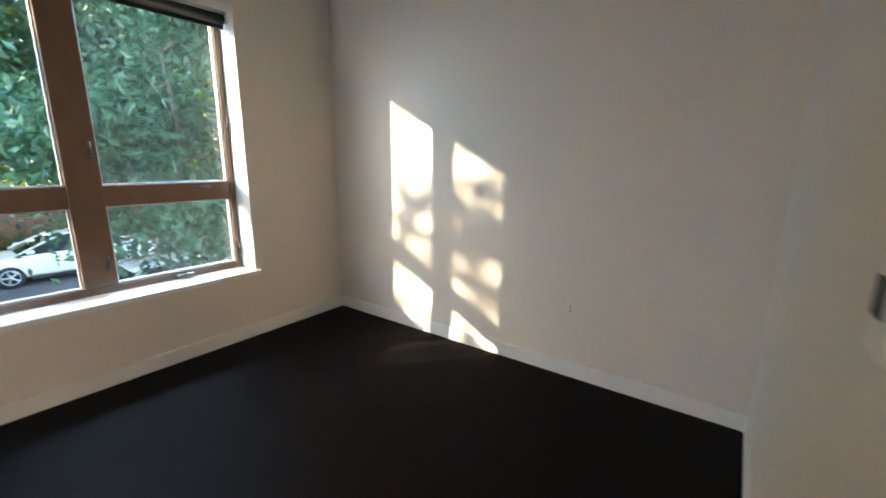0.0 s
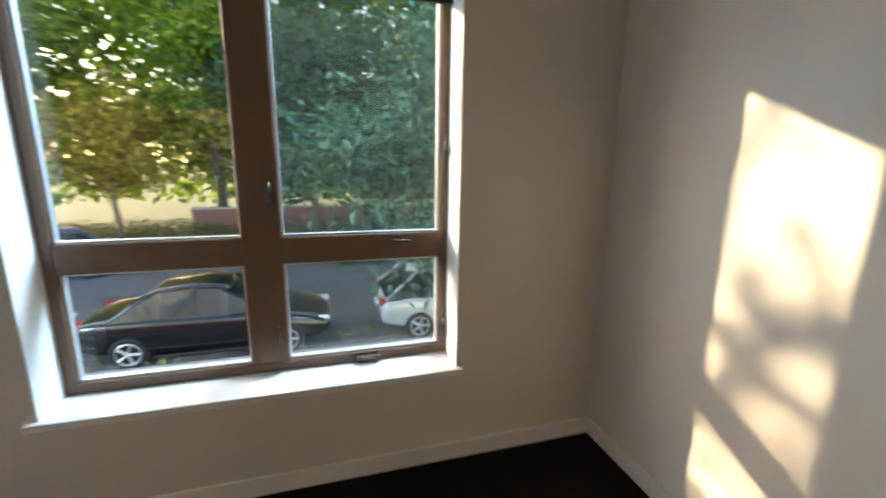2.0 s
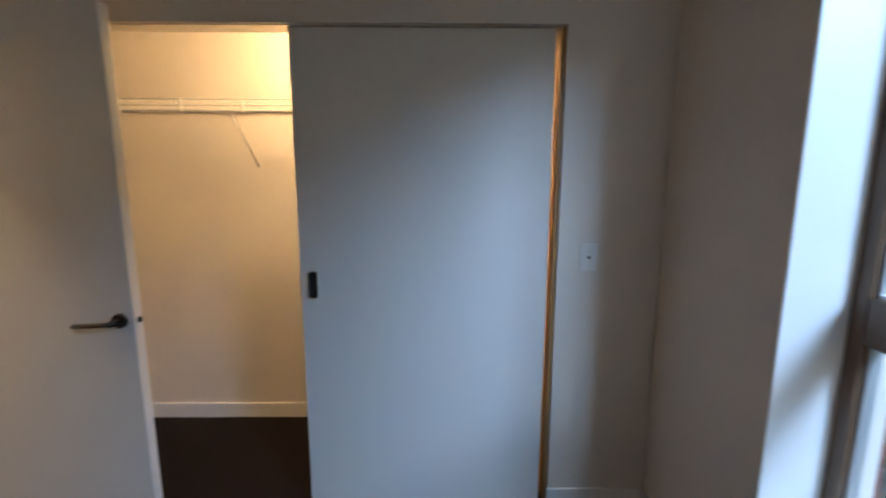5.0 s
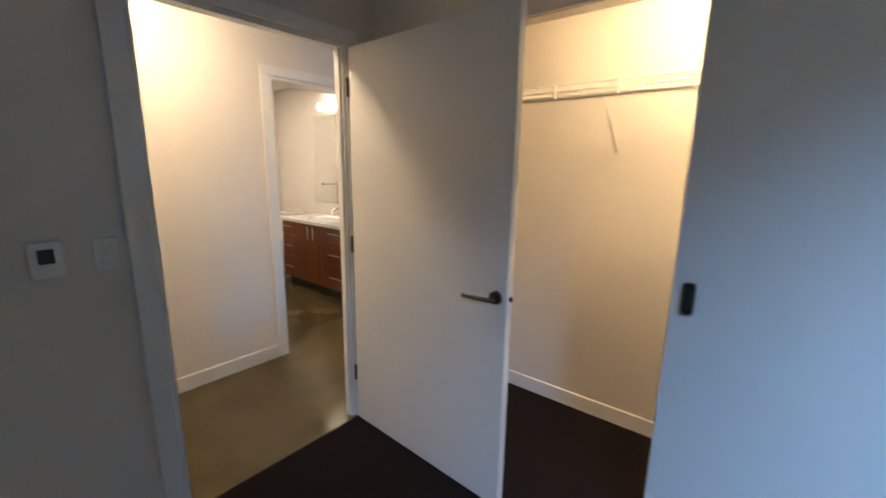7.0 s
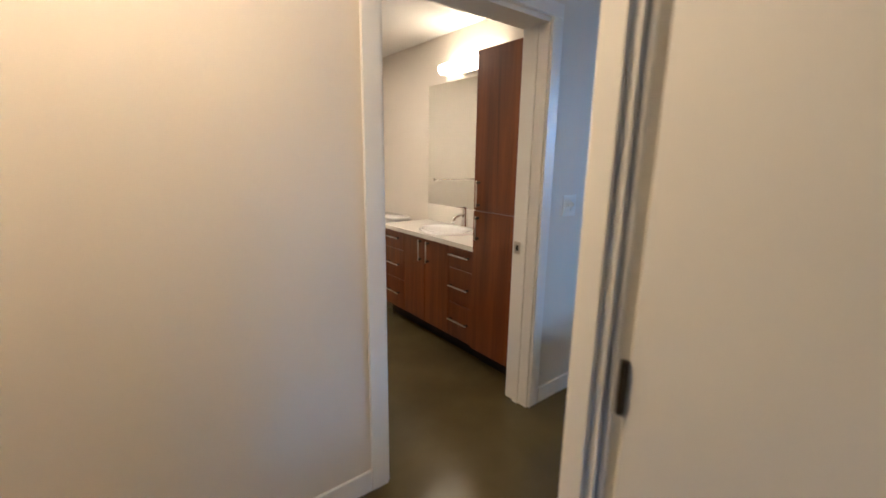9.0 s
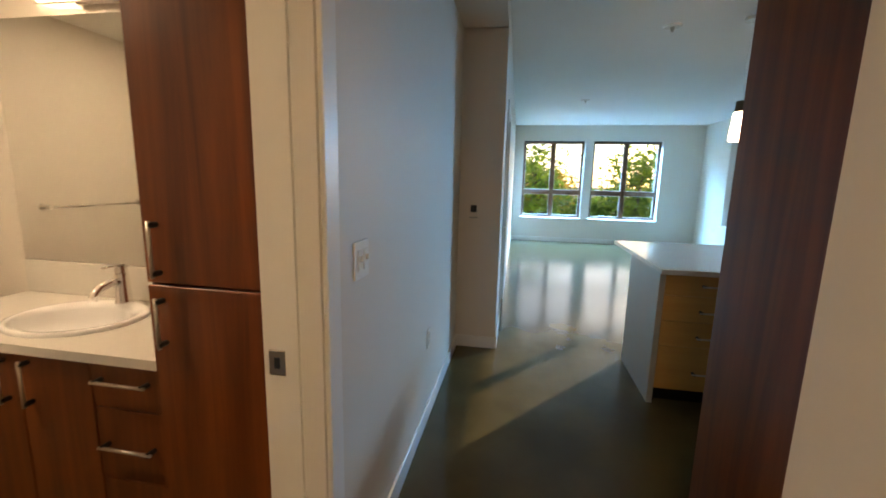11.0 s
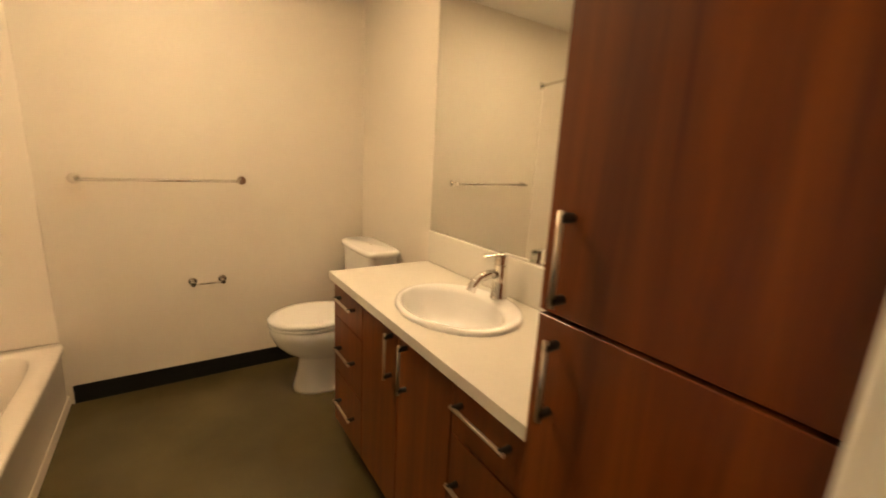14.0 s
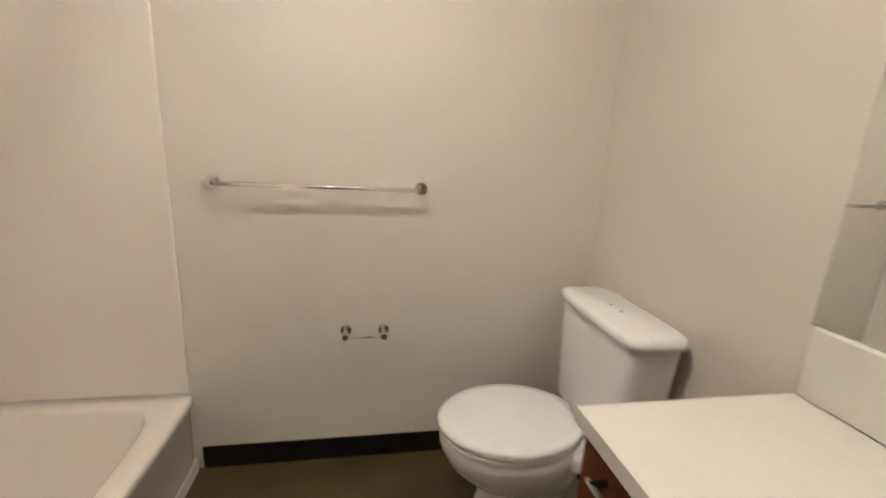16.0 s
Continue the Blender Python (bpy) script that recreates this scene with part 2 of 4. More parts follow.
wall("wall_stub", "y", HS - .16, LS, STUB - .12, STUB, 0, CL)
wall("wall_living_south", "x", LX, STUB - .12, LS - .12, LS, 0, CL, [(-3.95, -3.05, 0, 2.05)])
wall("wall_living_west", "y", LS - .12, LN + .3, LX - .3, LX, 0, CL, [(.22, 1.60, .56, 2.35), (1.79, 3.27, .56, 2.35)])
wall("wall_living_north", "x", LX, 0, LN, LN + .3, 0, CL, [(-8.0, -6.1, .62, 2.38)])
wall("wall_behind_living_door", "x", -4.2, -2.8, -1.4, -1.3, 0, CL)
wall("wall_bath_west", "y", BS - .12, BN, BX - .12, BX, 0, CL)
wall("wall_bath_south", "x", BX, 1.76, BS - .12, BS, 0, CL)
wall("wall_bath_east", "y", BS, BN, 1.66, 1.76, 0, CL)
wall("wall_bath_tub_end", "x", .92, 1.66, -1.5, -1.38, 0, CL)
struct(box("floor_carpet", CARPET, (.005, XE, YS + .022, YN, -.1, .006)), "dark charcoal cut-pile carpet covering the bedroom floor", "floor")
struct(box("floor_concrete", CONCRETE, (LX, 2.7, BS, LN, -.2, 0)), "polished grey-brown concrete floor with cloudy stains", "floor")
struct(box("ceiling_bedroom", CEILING, (.125, XE, YS, YN, CB, CB + .1)), "white painted bedroom ceiling", "ceiling")
struct(box("ceiling_living", CEILING, (LX - .3, 4.15, HS - .13, LN + .3, CL, CL + .1)), "white painted living room ceiling", "ceiling")
struct(box("ceiling_bath", CEILING, (BX, 1.66, BS, BN, CT, CT + .1)), "white painted bathroom ceiling", "ceiling")
struct(box("roof_bath", CEILING, (BX - .12, 1.76, BS - .12, BN, CL, CL + .1)), "plain slab over the bathroom", "ceiling")
struct(box("soffit_hall", PAINT, (STUB, .9, HS, LS, 2.53, CL)), "white painted lowered soffit along the hall wall", "ceiling")
# unseen, assumed drop: lowers the hall lamp so the header's shadow crosses the door leaf
struct(box("ceiling_hall", CEILING, (.9, 2.6, HS, HN, 2.53, CL)), "white painted hall ceiling, unseen, lowered to set the lamp height", "ceiling")


# ---- trim ----
def base(name, runs, h=.1, t=.012, material=SEMIGLOSS, label="white painted flat wooden baseboard"):
    """One baseboard for each run (axis, a0, a1, face, side)."""
    for axis, a0, a1, face, side in runs:
        bm = B()
        if axis == "x":
            bx(bm, a0, a1, face, face + side * t, 0, h, .003, 1)
        else:
            bx(bm, face, face + side * t, a0, a1, 0, h, .003, 1)
        struct(part(name, bm, material), label, "baseboard")


base("baseboard", [("x", XW + .012, XE - .012, YN, -1), ("y", YS + .012, YN, XE, -1), ("x", 2.04, XE, YS, 1), ("y", 3.305, YN - .012, XW, 1),
                   ("y", .83, 3.5, .125, 1), ("x", .96, 2.6, HS, 1), ("x", STUB + .012, -.13, HS, 1), ("y", HS, LS, STUB, 1),
                   ("x", .005, XW - .105, .70, -1), ("y", LS + .012, LN, LX, 1), ("x", LX + .012, -2.9, LN, -1), ("x", LX, -4.02, LS, 1), ("x", -2.98, STUB, LS, 1)])
base("baseboard_rubber", [("x", BX + .006, .915, BS, 1), ("y", BS, -2.14, BX, 1)], .1, .005, RUBBER, "black rubber cove base along the bathroom wall")


def casing(name, x0, x1, top, face, side, w=.07, t=.014):
    """Flat door casing round an opening in a wall along x, on one side of it."""
    th = struct(thing(name, "white painted flat door casing", "door trim"), "white painted flat door casing", "door trim")
    y1 = face + side * t
    part("casing_leg", bx(B(), x0 - w, x0 + .006, face, y1, 0, top + .006, .003, 1), SEMIGLOSS, th)
    part("casing_leg", bx(B(), x1 - .006, x1 + w, face, y1, 0, top + .006, .003, 1), SEMIGLOSS, th)
    part("casing_head", bx(B(), x0 - w, x1 + w, face, y1, top + .007, top + w, .003, 1), SEMIGLOSS, th)
    return th


def jamb(name, x0, x1, top, y0, y1, stop):
    th = struct(thing(name, "white painted wooden door jamb with stop", "door trim"), "white painted wooden door jamb with stop", "door trim")
    part("jamb_side", bx(B(), x0, x0 + .018, y0, y1, 0, top), SEMIGLOSS, th)
    part("jamb_side", bx(B(), x1 - .018, x1, y0, y1, 0, top), SEMIGLOSS, th)
    part("jamb_head", bx(B(), x0 + .018, x1 - .018, y0, y1, top - .018, top), SEMIGLOSS, th)
    part("stop", bx(B(), x0 + .018, x0 + .03, stop, stop + .035, 0, top - .018), SEMIGLOSS, th)
    part("stop", bx(B(), x1 - .03, x1 - .018, stop, stop + .035, 0, top - .018), SEMIGLOSS, th)
    return th


casing("trim_bath_door", -.052, .886, 2.05, HS, 1)
casing("trim_bath_door_inside", -.052, .886, 2.05, BN, -1)
bj = jamb("jamb_bath_door", -.052, .886, 2.05, BN, HS, -.43)
part("strike_plate", bx(B(), -.036, -.031, -.485, -.435, .885, .955, .002, 1), NICKEL, bj, "brushed nickel strike plate")
part("strike_hole", bx(B(), -.0315, -.030, -.468, -.452, .905, .935), BLACK, bj, "dark latch hole")
casing("trim_bedroom_door", 1.05, 1.965, 2.05, YS, 1)
casing("trim_bedroom_door_hall", 1.05, 1.965, 2.05, HN, -1)
ej = jamb("jamb_bedroom_door", 1.05, 1.965, 2.05, HN, YS, .662)
part("strike_plate", bx(B(), 1.944, 1.9475, .668, .708, .88, .96, .0015, 1), BLACK, ej, "dark bronze strike plate")
casing("trim_living_door", -3.95, -3.05, 2.05, LS, 1)


def lever(parent, x, y, z, side, toward):
    h = part("door_handle", cyl(B(), (x, y, z), (x + side * .012, y, z), .028, .026, 24), BRONZE, parent, "dark bronze lever handle")
    bm = cyl(B(), (x + side * .012, y, z), (x + side * .05, y, z), .011, .011, 14)
    part("spindle", bm, BRONZE, h, smooth=True)
    part("grip", tube(B(), [(x + side * .05, y, z), (x + side * .052, y + toward * .02, z), (x + side * .05, y + toward * .07, z - .004), (x + side * .046, y + toward * .135, z - .008)], .0085), BRONZE, h, smooth=True)


# bedroom door leaf, standing open against the closet
d1 = tagged(thing("door_1", "open white painted flush door with lever handle", "door", (1.02, .745, 0)), kind="structure")
part("leaf", bx(B(), 0, .040, .004, .985, .012, 2.03, .002, 1), DOORPAINT, d1)
lever(d1, .040, .935, .96, 1, -1)
lever(d1, 0, .935, .96, -1, -1)
part("latch_bolt", bx(B(), .013, .027, .985, .997, .95, .97, .002, 1), BLACK, d1, "dark latch bolt")
for hz in (.25, 1.0, 1.8):
    part("hinge", cyl(B(), (.045, .0, hz), (.045, .0, hz + .09), .007, None, 10), BRONZE, d1, "dark bronze hinge")
d1.rotation_euler = (0, 0, radians(-2.4))

d2 = tagged(thing("door_2", "closed white painted flush door in the living room", "door", (-3.95, LS - .07, 0)), kind="structure")
part("leaf", bx(B(), .004, .896, 0, .04, .008, 2.045, .002, 1), DOORPAINT, d2)
part("door_handle", tube(B(), [(.83, .04, .95), (.83, .085, .95), (.72, .088, .945)], .009), NICKEL, d2, "brushed nickel lever handle", True)

# closet slider with its recessed pull
sl = tagged(thing("door_3", "white painted sliding closet door, pulled half across", "door", (.80, 2.24, 0)), kind="structure")
part("panel", bx(B(), 0, .038, 0, 1.04, .012, 2.046, .002, 1), DOORPAINT, sl)
pl = part("pull", bx(B(), .0385, .0415, .040, .072, .975, 1.085, .012, 3), BLACK, sl, "black recessed oval finger pull")
part("pull_rim", bx(B(), .0382, .0400, .037, .075, .971, 1.089, .013, 3), NICKEL, pl)
struct(box("trim_closet_track", NICKEL, (.79, .85, 1.0, 3.30, 2.047, 2.0495)), "metal track over the closet opening", "door trim")
struct(box("trim_closet_jamb", wood("raw_jamb_wood", (.30, .17, .06), (.42, .26, .11), .5), (.775, .86, 3.297, 3.3115, .01, 2.045)), "unpainted brown wooden closet jamb", "door trim")


# ---- bedroom window ----
def window(name, m, w, h, cols, split, label, latches=True, depth=.06, bar=.052, mid=.165, trans=.125, screens=False, centre=.5):
    """A fixed frame w by h with a mullion and a transom; x across, z up, y to the outside."""
    win = thing(name, label, "window")
    win.matrix_world = m
    tagged(win, kind="structure")
    bm = B()
    bx(bm, 0, bar, 0, depth, 0, h, .004, 1)
    bx(bm, w - bar, w, 0, depth, 0, h, .004, 1)
    bx(bm, bar, w - bar, 0, depth, 0, bar, .004, 1)
    bx(bm, bar, w - bar, 0, depth, h - bar, h, .004, 1)
    part("window_frame", bm, FRAMEBROWN, win)
    xs = [bar]
    for k in range(1, cols):
        c = w * k / cols if cols != 2 else w * centre
        part("mullion", bx(B(), c - mid / 2, c + mid / 2, -.004, depth, bar, h - bar, .004, 1), FRAMEBROWN, win)
        xs += [c - mid / 2, c + mid / 2]
    xs.append(w - bar)
    for k in range(cols):
        x0, x1 = xs[2 * k], xs[2 * k + 1]
        part("transom", bx(B(), x0, x1, -.002, depth, split - trans / 2, split + trans / 2, .004, 1), FRAMEBROWN, win)
        for z0, z1 in ((bar, split - trans / 2), (split + trans / 2, h - bar)):
            bead = B()
            for a in ((x0, x0 + .009, z0, z1), (x1 - .009, x1, z0, z1), (x0, x1, z0, z0 + .009), (x0, x1, z1 - .009, z1)):
                bx(bead, a[0], a[1], .018, .05, a[2], a[3])
            part("glazing_bead", bead, BEAD, win, "pale aluminium glazing bead")
            p = part("pane", bx(B(), x0 + .008, x1 - .008, .032, .038, z0 + .008, z1 - .008), GLASS, win)
            p.visible_shadow = False
            if screens and k == cols - 1:
                part("screen", bx(B(), x0 + .006, x1 - .006, .052, .0525, z0 + .006, z1 - .006), SCREEN, win, "grey insect screen").visible_shadow = False
    return win


BEAD = mat("aluminium_bead", (.62, .64, .64), .35, metal=.6, var=.04)
w1 = window("window_1", pose(WX0, 3.925, WZ0 + .012), WX1 - WX0, WZ1 - WZ0 - .012, 2, .585, "brown framed window with two columns of panes over a white sill", trans=.125, screens=True, centre=.484, bar=.046)


def latch(x, z, tall=True):
    l = part("latch", bx(B(), x - .012, x + .012, -.012, 0, z - .03, z + .03, .004, 2) if tall else bx(B(), x - .04, x + .04, -.012, 0, z - .012, z + .012, .004, 2), BRONZE, w1, "bronze sash latch")
    part("latch_lever", tube(B(), [(x, -.012, z - .02), (x, -.03, z), (x, -.026, z + .065)] if tall else [(x - .03, -.012, z), (x - .02, -.03, z), (x + .06, -.026, z)], .007), BRONZE, l, smooth=True)


latch(.86, .83)
latch(.86, .17)
latch(WX1 - WX0 - .025, 1.05)
latch(WX1 - WX0 - .025, .13)
latch(1.425, .615, False)
cr = part("crank", bx(B(), 1.205, 1.325, -.035, 0, .008, .035, .008, 2), BRONZE, w1, "bronze folding crank")
part("crank_arm", tube(B(), [(1.235, -.036, .03), (1.245, -.05, .034), (1.305, -.05, .03)], .006), BRONZE, cr, smooth=True)
struct(box("sill_bedroom", SEMIGLOSS, (WX0 - .04, WX1 + .03, 3.715, 3.925, .478, .511), bevel=.006), "white painted window sill board", "window sill")
struct(box("trim_sill_apron", PAINT, (WX0 - .02, WX1 + .01, 3.727, 3.7398, .42, .478), bevel=.002), "painted apron under the window sill", "window trim")
struct(box("reveal_liner", SEMIGLOSS, (WX0 + .0005, WX0 + .004, 3.742, 3.924, .512, WZ1)), "white painted window reveal", "window trim")
struct(box("reveal_liner", SEMIGLOSS, (WX1 - .004, WX1 - .0005, 3.742, 3.924, .512, WZ1)), "white painted window reveal", "window trim")
rb = tagged(thing("roller_blind", "raised black roller blind under the window head", "blind", (WX0 + .02, 3.84, 2.225)))
part("roll", cyl(B(), (0, 0, 0), (WX1 - WX0 - .04, 0, 0), .032, None, 20), BLACK, rb, smooth=True)
part("bottom_bar", bx(B(), 0, WX1 - WX0 - .04, -.008, .008, -.062, -.035, .003, 1), BLACK, rb)
part("bracket", bx(B(), -.019, -.001, -.03, .03, -.03, .042), PLATE, rb)
part("bracket", bx(B(), WX1 - WX0 - .039, WX1 - WX0 - .021, -.03, .03, -.03, .042), PLATE, rb)
struct(box("trim_blind_head", SEMIGLOSS, (WX0, WX1, 3.728, 3.7398, WZ1 - .02, WZ1 + .02)), "white trim over the window head", "window trim")


# ---- wall plates ----
def plate(name, label, category, at, n, w, h, kind):
    """A wall plate with its normal n (x, -x, y or -y)."""
    e = thing(name, label, category, at)
    e.rotation_euler = (0, 0, {"y": 0, "-y": math.pi, "x": -math.pi / 2, "-x": math.pi / 2}[n])
    part("cover", bx(B(), -w / 2, w / 2, 0, .006, -h / 2, h / 2, .004, 2), PLATE, e)
    if kind == "switch":
        for k in range(round(w / .06) if w > .1 else 1):
            cx = 0 if w < .1 else (k - .5) * .046
            part("rocker", bx(B(), cx - .016, cx + .016, .006, .010, -.033, .033, .002, 1), PLATE, e)
            part("toggle", bx(B(), cx - .005, cx + .005, .010, .02, -.004, .014, .002, 1), PLATE, e)
    elif kind == "jack":
        part("jack", cyl(B(), (0, .006, 0), (0, .012, 0), .006, None, 12), BLACK, e)
    elif kind == "outlet":
        for dz in (-.02, .02):
            part("socket", bx(B(), -.016, .016, .006, .009, dz - .014, dz + .014, .004, 2), PLATE, e)
    return e


plate("wall_jack", "white wall plate with a cable jack", "wall plate", (XW, 3.439, 1.153), "x", .07, .115, "jack")
plate("light_switch", "white toggle switch plate beside the bedroom door", "light switch", (2.098, YS, 1.152), "y", .072, .118, "switch")
plate("light_switch", "white double switch plate beside the bathroom door", "light switch", (-.296, HS, 1.152), "y", .116, .118, "switch")
plate("outlet", "white outlet plate low on the hall wall", "outlet", (-1.31, HS, .5), "y", .07, .115, "outlet")
plate("outlet", "grey outlet plate on the living room wall", "outlet", (-8.3, LN, .5), "-y", .08, .12, "outlet")
th = thing("thermostat", "white wall thermostat with a dark display", "thermostat", (2.25, YS, 1.158))
part("case", bx(B(), -.04, .04, 0, .024, -.06, .06, .008, 3), PLATE, th)
part("display", bx(B(), -.018, .022, 0.0242, .0255, -.012, .035, .002, 1), BLACK, th, "dark display")
ic = thing("intercom", "small black door panel with a label on the wall", "intercom", (STUB, -.214, 1.175))
part("case", bx(B(), 0, .02, -.024, .024, -.028, .028, .004, 2), BLACK, ic)
part("label_strip", bx(B(), 0, .006, -.036, .036, -.078, -.066, .002, 1), GREYPANEL, ic)
hole = thing("wall_anchor", "two small dark screw holes in the wall", "screw holes", (XE, 1.636, .44))
for dz in (-.012, .014):
    part("hole", cyl(B(), (-.001, 0, dz), (.002, 0, dz), .005, None, 10), BLACK, hole)

# ---- closet ----
sh = thing("wire_shelf", "white coated wire closet shelf with hang rod", "shelf", (.127, .84, 1.86))
L, D = 2.65, .31
for zz, dd in ((0, D), (-.03, D), (0, .01), (0, .15), (-.055, D - .02)):
    part("rail", tube(B(), [(dd, 0, zz), (dd, L, zz)], .004 if zz > -.05 else .008, 8), WIRE, sh, smooth=True)
wb = B()
for k in range(105):
    y = .01 + k * .0252
    bx(wb, .01, D, y - .0012, y + .0012, .002, .0045)
tagged(part("wire_deck", wb, WIRE, sh), kind="stuff")
for k in range(9):
    y = .12 + k * .3
    part("clip", bx(B(), D - .006, D + .006, y - .008, y + .008, -.065, .006, .002, 1), WIRE, sh)
for y in (.95, 1.95):
    part("brace", tube(B(), [(D, y, -.03), (.004, y, -.31)], .005, 8), WIRE, sh, smooth=True)


def ceiling_lamp(name, label, at, watts, colour, r=.10):
    e = thing(name, label, "ceiling light", at)
    part("trim_ring", loft(B(), [oval(0, 0, z, q, q, 32) for z, q in ((0, r * 1.35), (-.006, r * 1.3), (-.009, r * 1.05), (-.004, r))], True, False, False), SEMIGLOSS, e)
    part("diffuser", cyl(B(), (0, 0, -.007), (0, 0, -.002), r, None, 32), glowing(name + "_glow", colour, watts), e, "frosted glowing glass disc")
    return e


ceiling_lamp("closet_light", "round recessed ceiling light, lit, inside the closet", (.60, 2.35, CB - .001), 95, (1, .68, .34))
ceiling_lamp("hall_light", "round recessed ceiling light, lit, in the hall", (1.75, .17, 2.529), 22, (1, .72, .42), .17)
ceiling_lamp("bath_ceiling_light", "round recessed ceiling light, lit, in the bathroom", (.40, -2.05, CT - .001), 64, (1, .79, .55))

# ---- bathroom ----


def bar_handle(parent, p, q, out, r=.0055):
    """A bar pull from p to q standing out along the vector out."""
    p, q, o = Vector(p), Vector(q), Vector(out)
    h = part("handle", tube(B(), [p + o, q + o], r, 10), NICKEL, parent, "brushed nickel bar pull", True)
    d = (q - p).normalized() * .012
    for e in (p + d, q - d):
        part("handle_foot", cyl(B(), e, e + o * 1.1, .0085, None, 12), BLACK, h)


FX = -.15
vn = thing("vanity_cabinet", "dark cherry veneer vanity with two doors and drawer banks", "vanity", (0, 0, 0))
part("carcass", bx(B(), BX, FX - .02, -2.11, -.937, .1, .665), CHERRY, vn)
part("end_panel", bx(B(), BX, FX - .02, -2.13, -2.111, .1, .796), CHERRY, vn)
part("top_rail", bx(B(), FX - .04, FX - .0205, -2.11, -.937, .666, .796), CHERRY, vn)
part("toe_kick", bx(B(), BX, FX - .07, -2.12, -.937, 0, .1), RUBBER, vn, "black recessed toe kick")


def front(name, y0, y1, z0, z1, parent, x=FX):
    return part(name, bx(B(), x - .019, x, y0 + .002, y1 - .002, z0 + .002, z1 - .002, .0015, 1), CHERRY, parent)


for y0, y1, h0, h1 in ((-2.13, -1.81, -2.06, -1.88), (-1.21, -.937, -1.18, -.98)):
    for z0, z1, hz in ((.635, .795, .735), (.375, .635, .505), (.115, .375, .25)):
        f = front("drawer_front", y0, y1, z0, z1, vn)
        bar_handle(f, (FX, h0, hz), (FX, h1, hz), (.028, 0, 0))
for y0, y1, hy in ((-1.81, -1.51, -1.56), (-1.51, -1.21, -1.46)):
    f = front("door", y0, y1, .115, .795, vn)
    bar_handle(f, (FX, hy, .61), (FX, hy, .775), (.028, 0, 0))

tc = thing("linen_cabinet", "tall dark cherry veneer linen cabinet with two doors", "cabinet", (0, 0, 0))
part("carcass", bx(B(), BX, FX - .0, -.935, -.512, .1, 2.035), CHERRY, tc)
part("toe_kick", bx(B(), BX, FX - .06, -.93, -.52, 0, .1), RUBBER, tc, "black recessed toe kick")
for z0, z1, h0, h1 in ((1.078, 2.033, 1.10, 1.265), (.115, 1.074, .885, 1.04)):
    f = front("door", -.935, -.512, z0, z1, tc, FX + .022)
    bar_handle(f, (FX + .022, -.885, h0), (FX + .022, -.885, h1), (.028, 0, 0))

# counter with the basin's hole
SX, SY, RX, RY = -.385, -1.535, .205, .25
ct = thing("vanity_counter", "white vanity countertop with backsplash", "countertop", (0, 0, 0))
bm = B()
n = 48
ins = [(SX + RX * .93 * math.cos(2 * math.pi * k / n), SY + RY * .93 * math.sin(2 * math.pi * k / n)) for k in range(n)]
x0, x1, y0, y1 = BX, -.13, -2.14, -.936
outs = []
for cx, cy in ins:
    dx, dy = cx - SX, cy - SY
    s = min(((x1 - SX) / dx if dx > 1e-6 else (x0 - SX) / dx if dx < -1e-6 else 1e9), ((y1 - SY) / dy if dy > 1e-6 else (y0 - SY) / dy if dy < -1e-6 else 1e9))
    outs.append((SX + dx * s, SY + dy * s))
for cx, cy in ((x0, y0), (x1, y0), (x1, y1), (x0, y1)):
    k = min(range(n), key=lambda i: (outs[i][0] - cx) ** 2 + (outs[i][1] - cy) ** 2)
    outs[k] = (cx, cy)
loft(bm, [[(*p, .797) for p in ins], [(*p, .83) for p in ins], [(*p, .83) for p in outs], [(*p, .797) for p in outs], [(*p, .797) for p in ins]], True, False, False)
part("slab", bm, QUARTZ, ct)
part("backsplash", bx(B(), BX, BX + .02, -2.14, -.936, .831, .985, .003, 1), QUARTZ, ct)

bs = thing("wash_basin", "white oval drop-in porcelain basin with drain", "basin", (SX, SY, .83))
prof = [(1.0, 0.0), (1.0, .008), (.985, .014), (.95, .017), (.90, .016), (.86, .010), (.83, -.005), (.78, -.04), (.68, -.085), (.5, -.118), (.3, -.132), (.12, -.138)]
part("bowl", loft(B(), [oval(-.0 + (.022 if f < .9 else 0), 0, z, RX * f * (.92 if f < .9 else 1), RY * f, 48) for f, z in prof], True, False, True), PORCELAIN, bs, smooth=True)
part("drain", cyl(B(), (.022, 0, -.139), (.022, 0, -.133), .022, .02, 20), CHROME, bs, "chrome drain ring")
part("drain_plug", cyl(B(), (.022, 0, -.133), (.022, 0, -.1315), .012, None, 16), BLACK, bs)

fc = thing("basin_faucet", "chrome single-lever basin faucet", "faucet", (-.557, -1.515, .846))
fc.scale = (1.12, 1.12, 1.18)
part("body", loft(B(), [oval(0, 0, z, r, r, 24) for z, r in ((0, .029), (.006, .029), (.010, .026), (.06, .0235), (.105, .0215), (.110, .020))]), CHROME, fc, smooth=True)
part("spout", tube(B(), [(.012, 0, .078), (.05, 0, .082), (.085, 0, .074), (.108, 0, .055), (.118, 0, .036)], .0145, 14), CHROME, fc, smooth=True)
lv = part("lever_cap", cyl(B(), (0, 0, .111), (0, 0, .136), .0215, .0205, 24), CHROME, fc, smooth=False)
part("lever", bx(B(), -.012, .075, -.009, .009, .136, .143, .003, 2), CHROME, lv)

mr = thing("mirror", "frameless wall mirror over the vanity", "mirror", (BX, 0, 0))
part("glass", bx(B(), .0005, .006, -2.15, -.938, .988, 2.035), MIRROR, mr)
part("channel", bx(B(), .0005, .009, -2.15, -.938, .985, .9875), CHROME, mr)

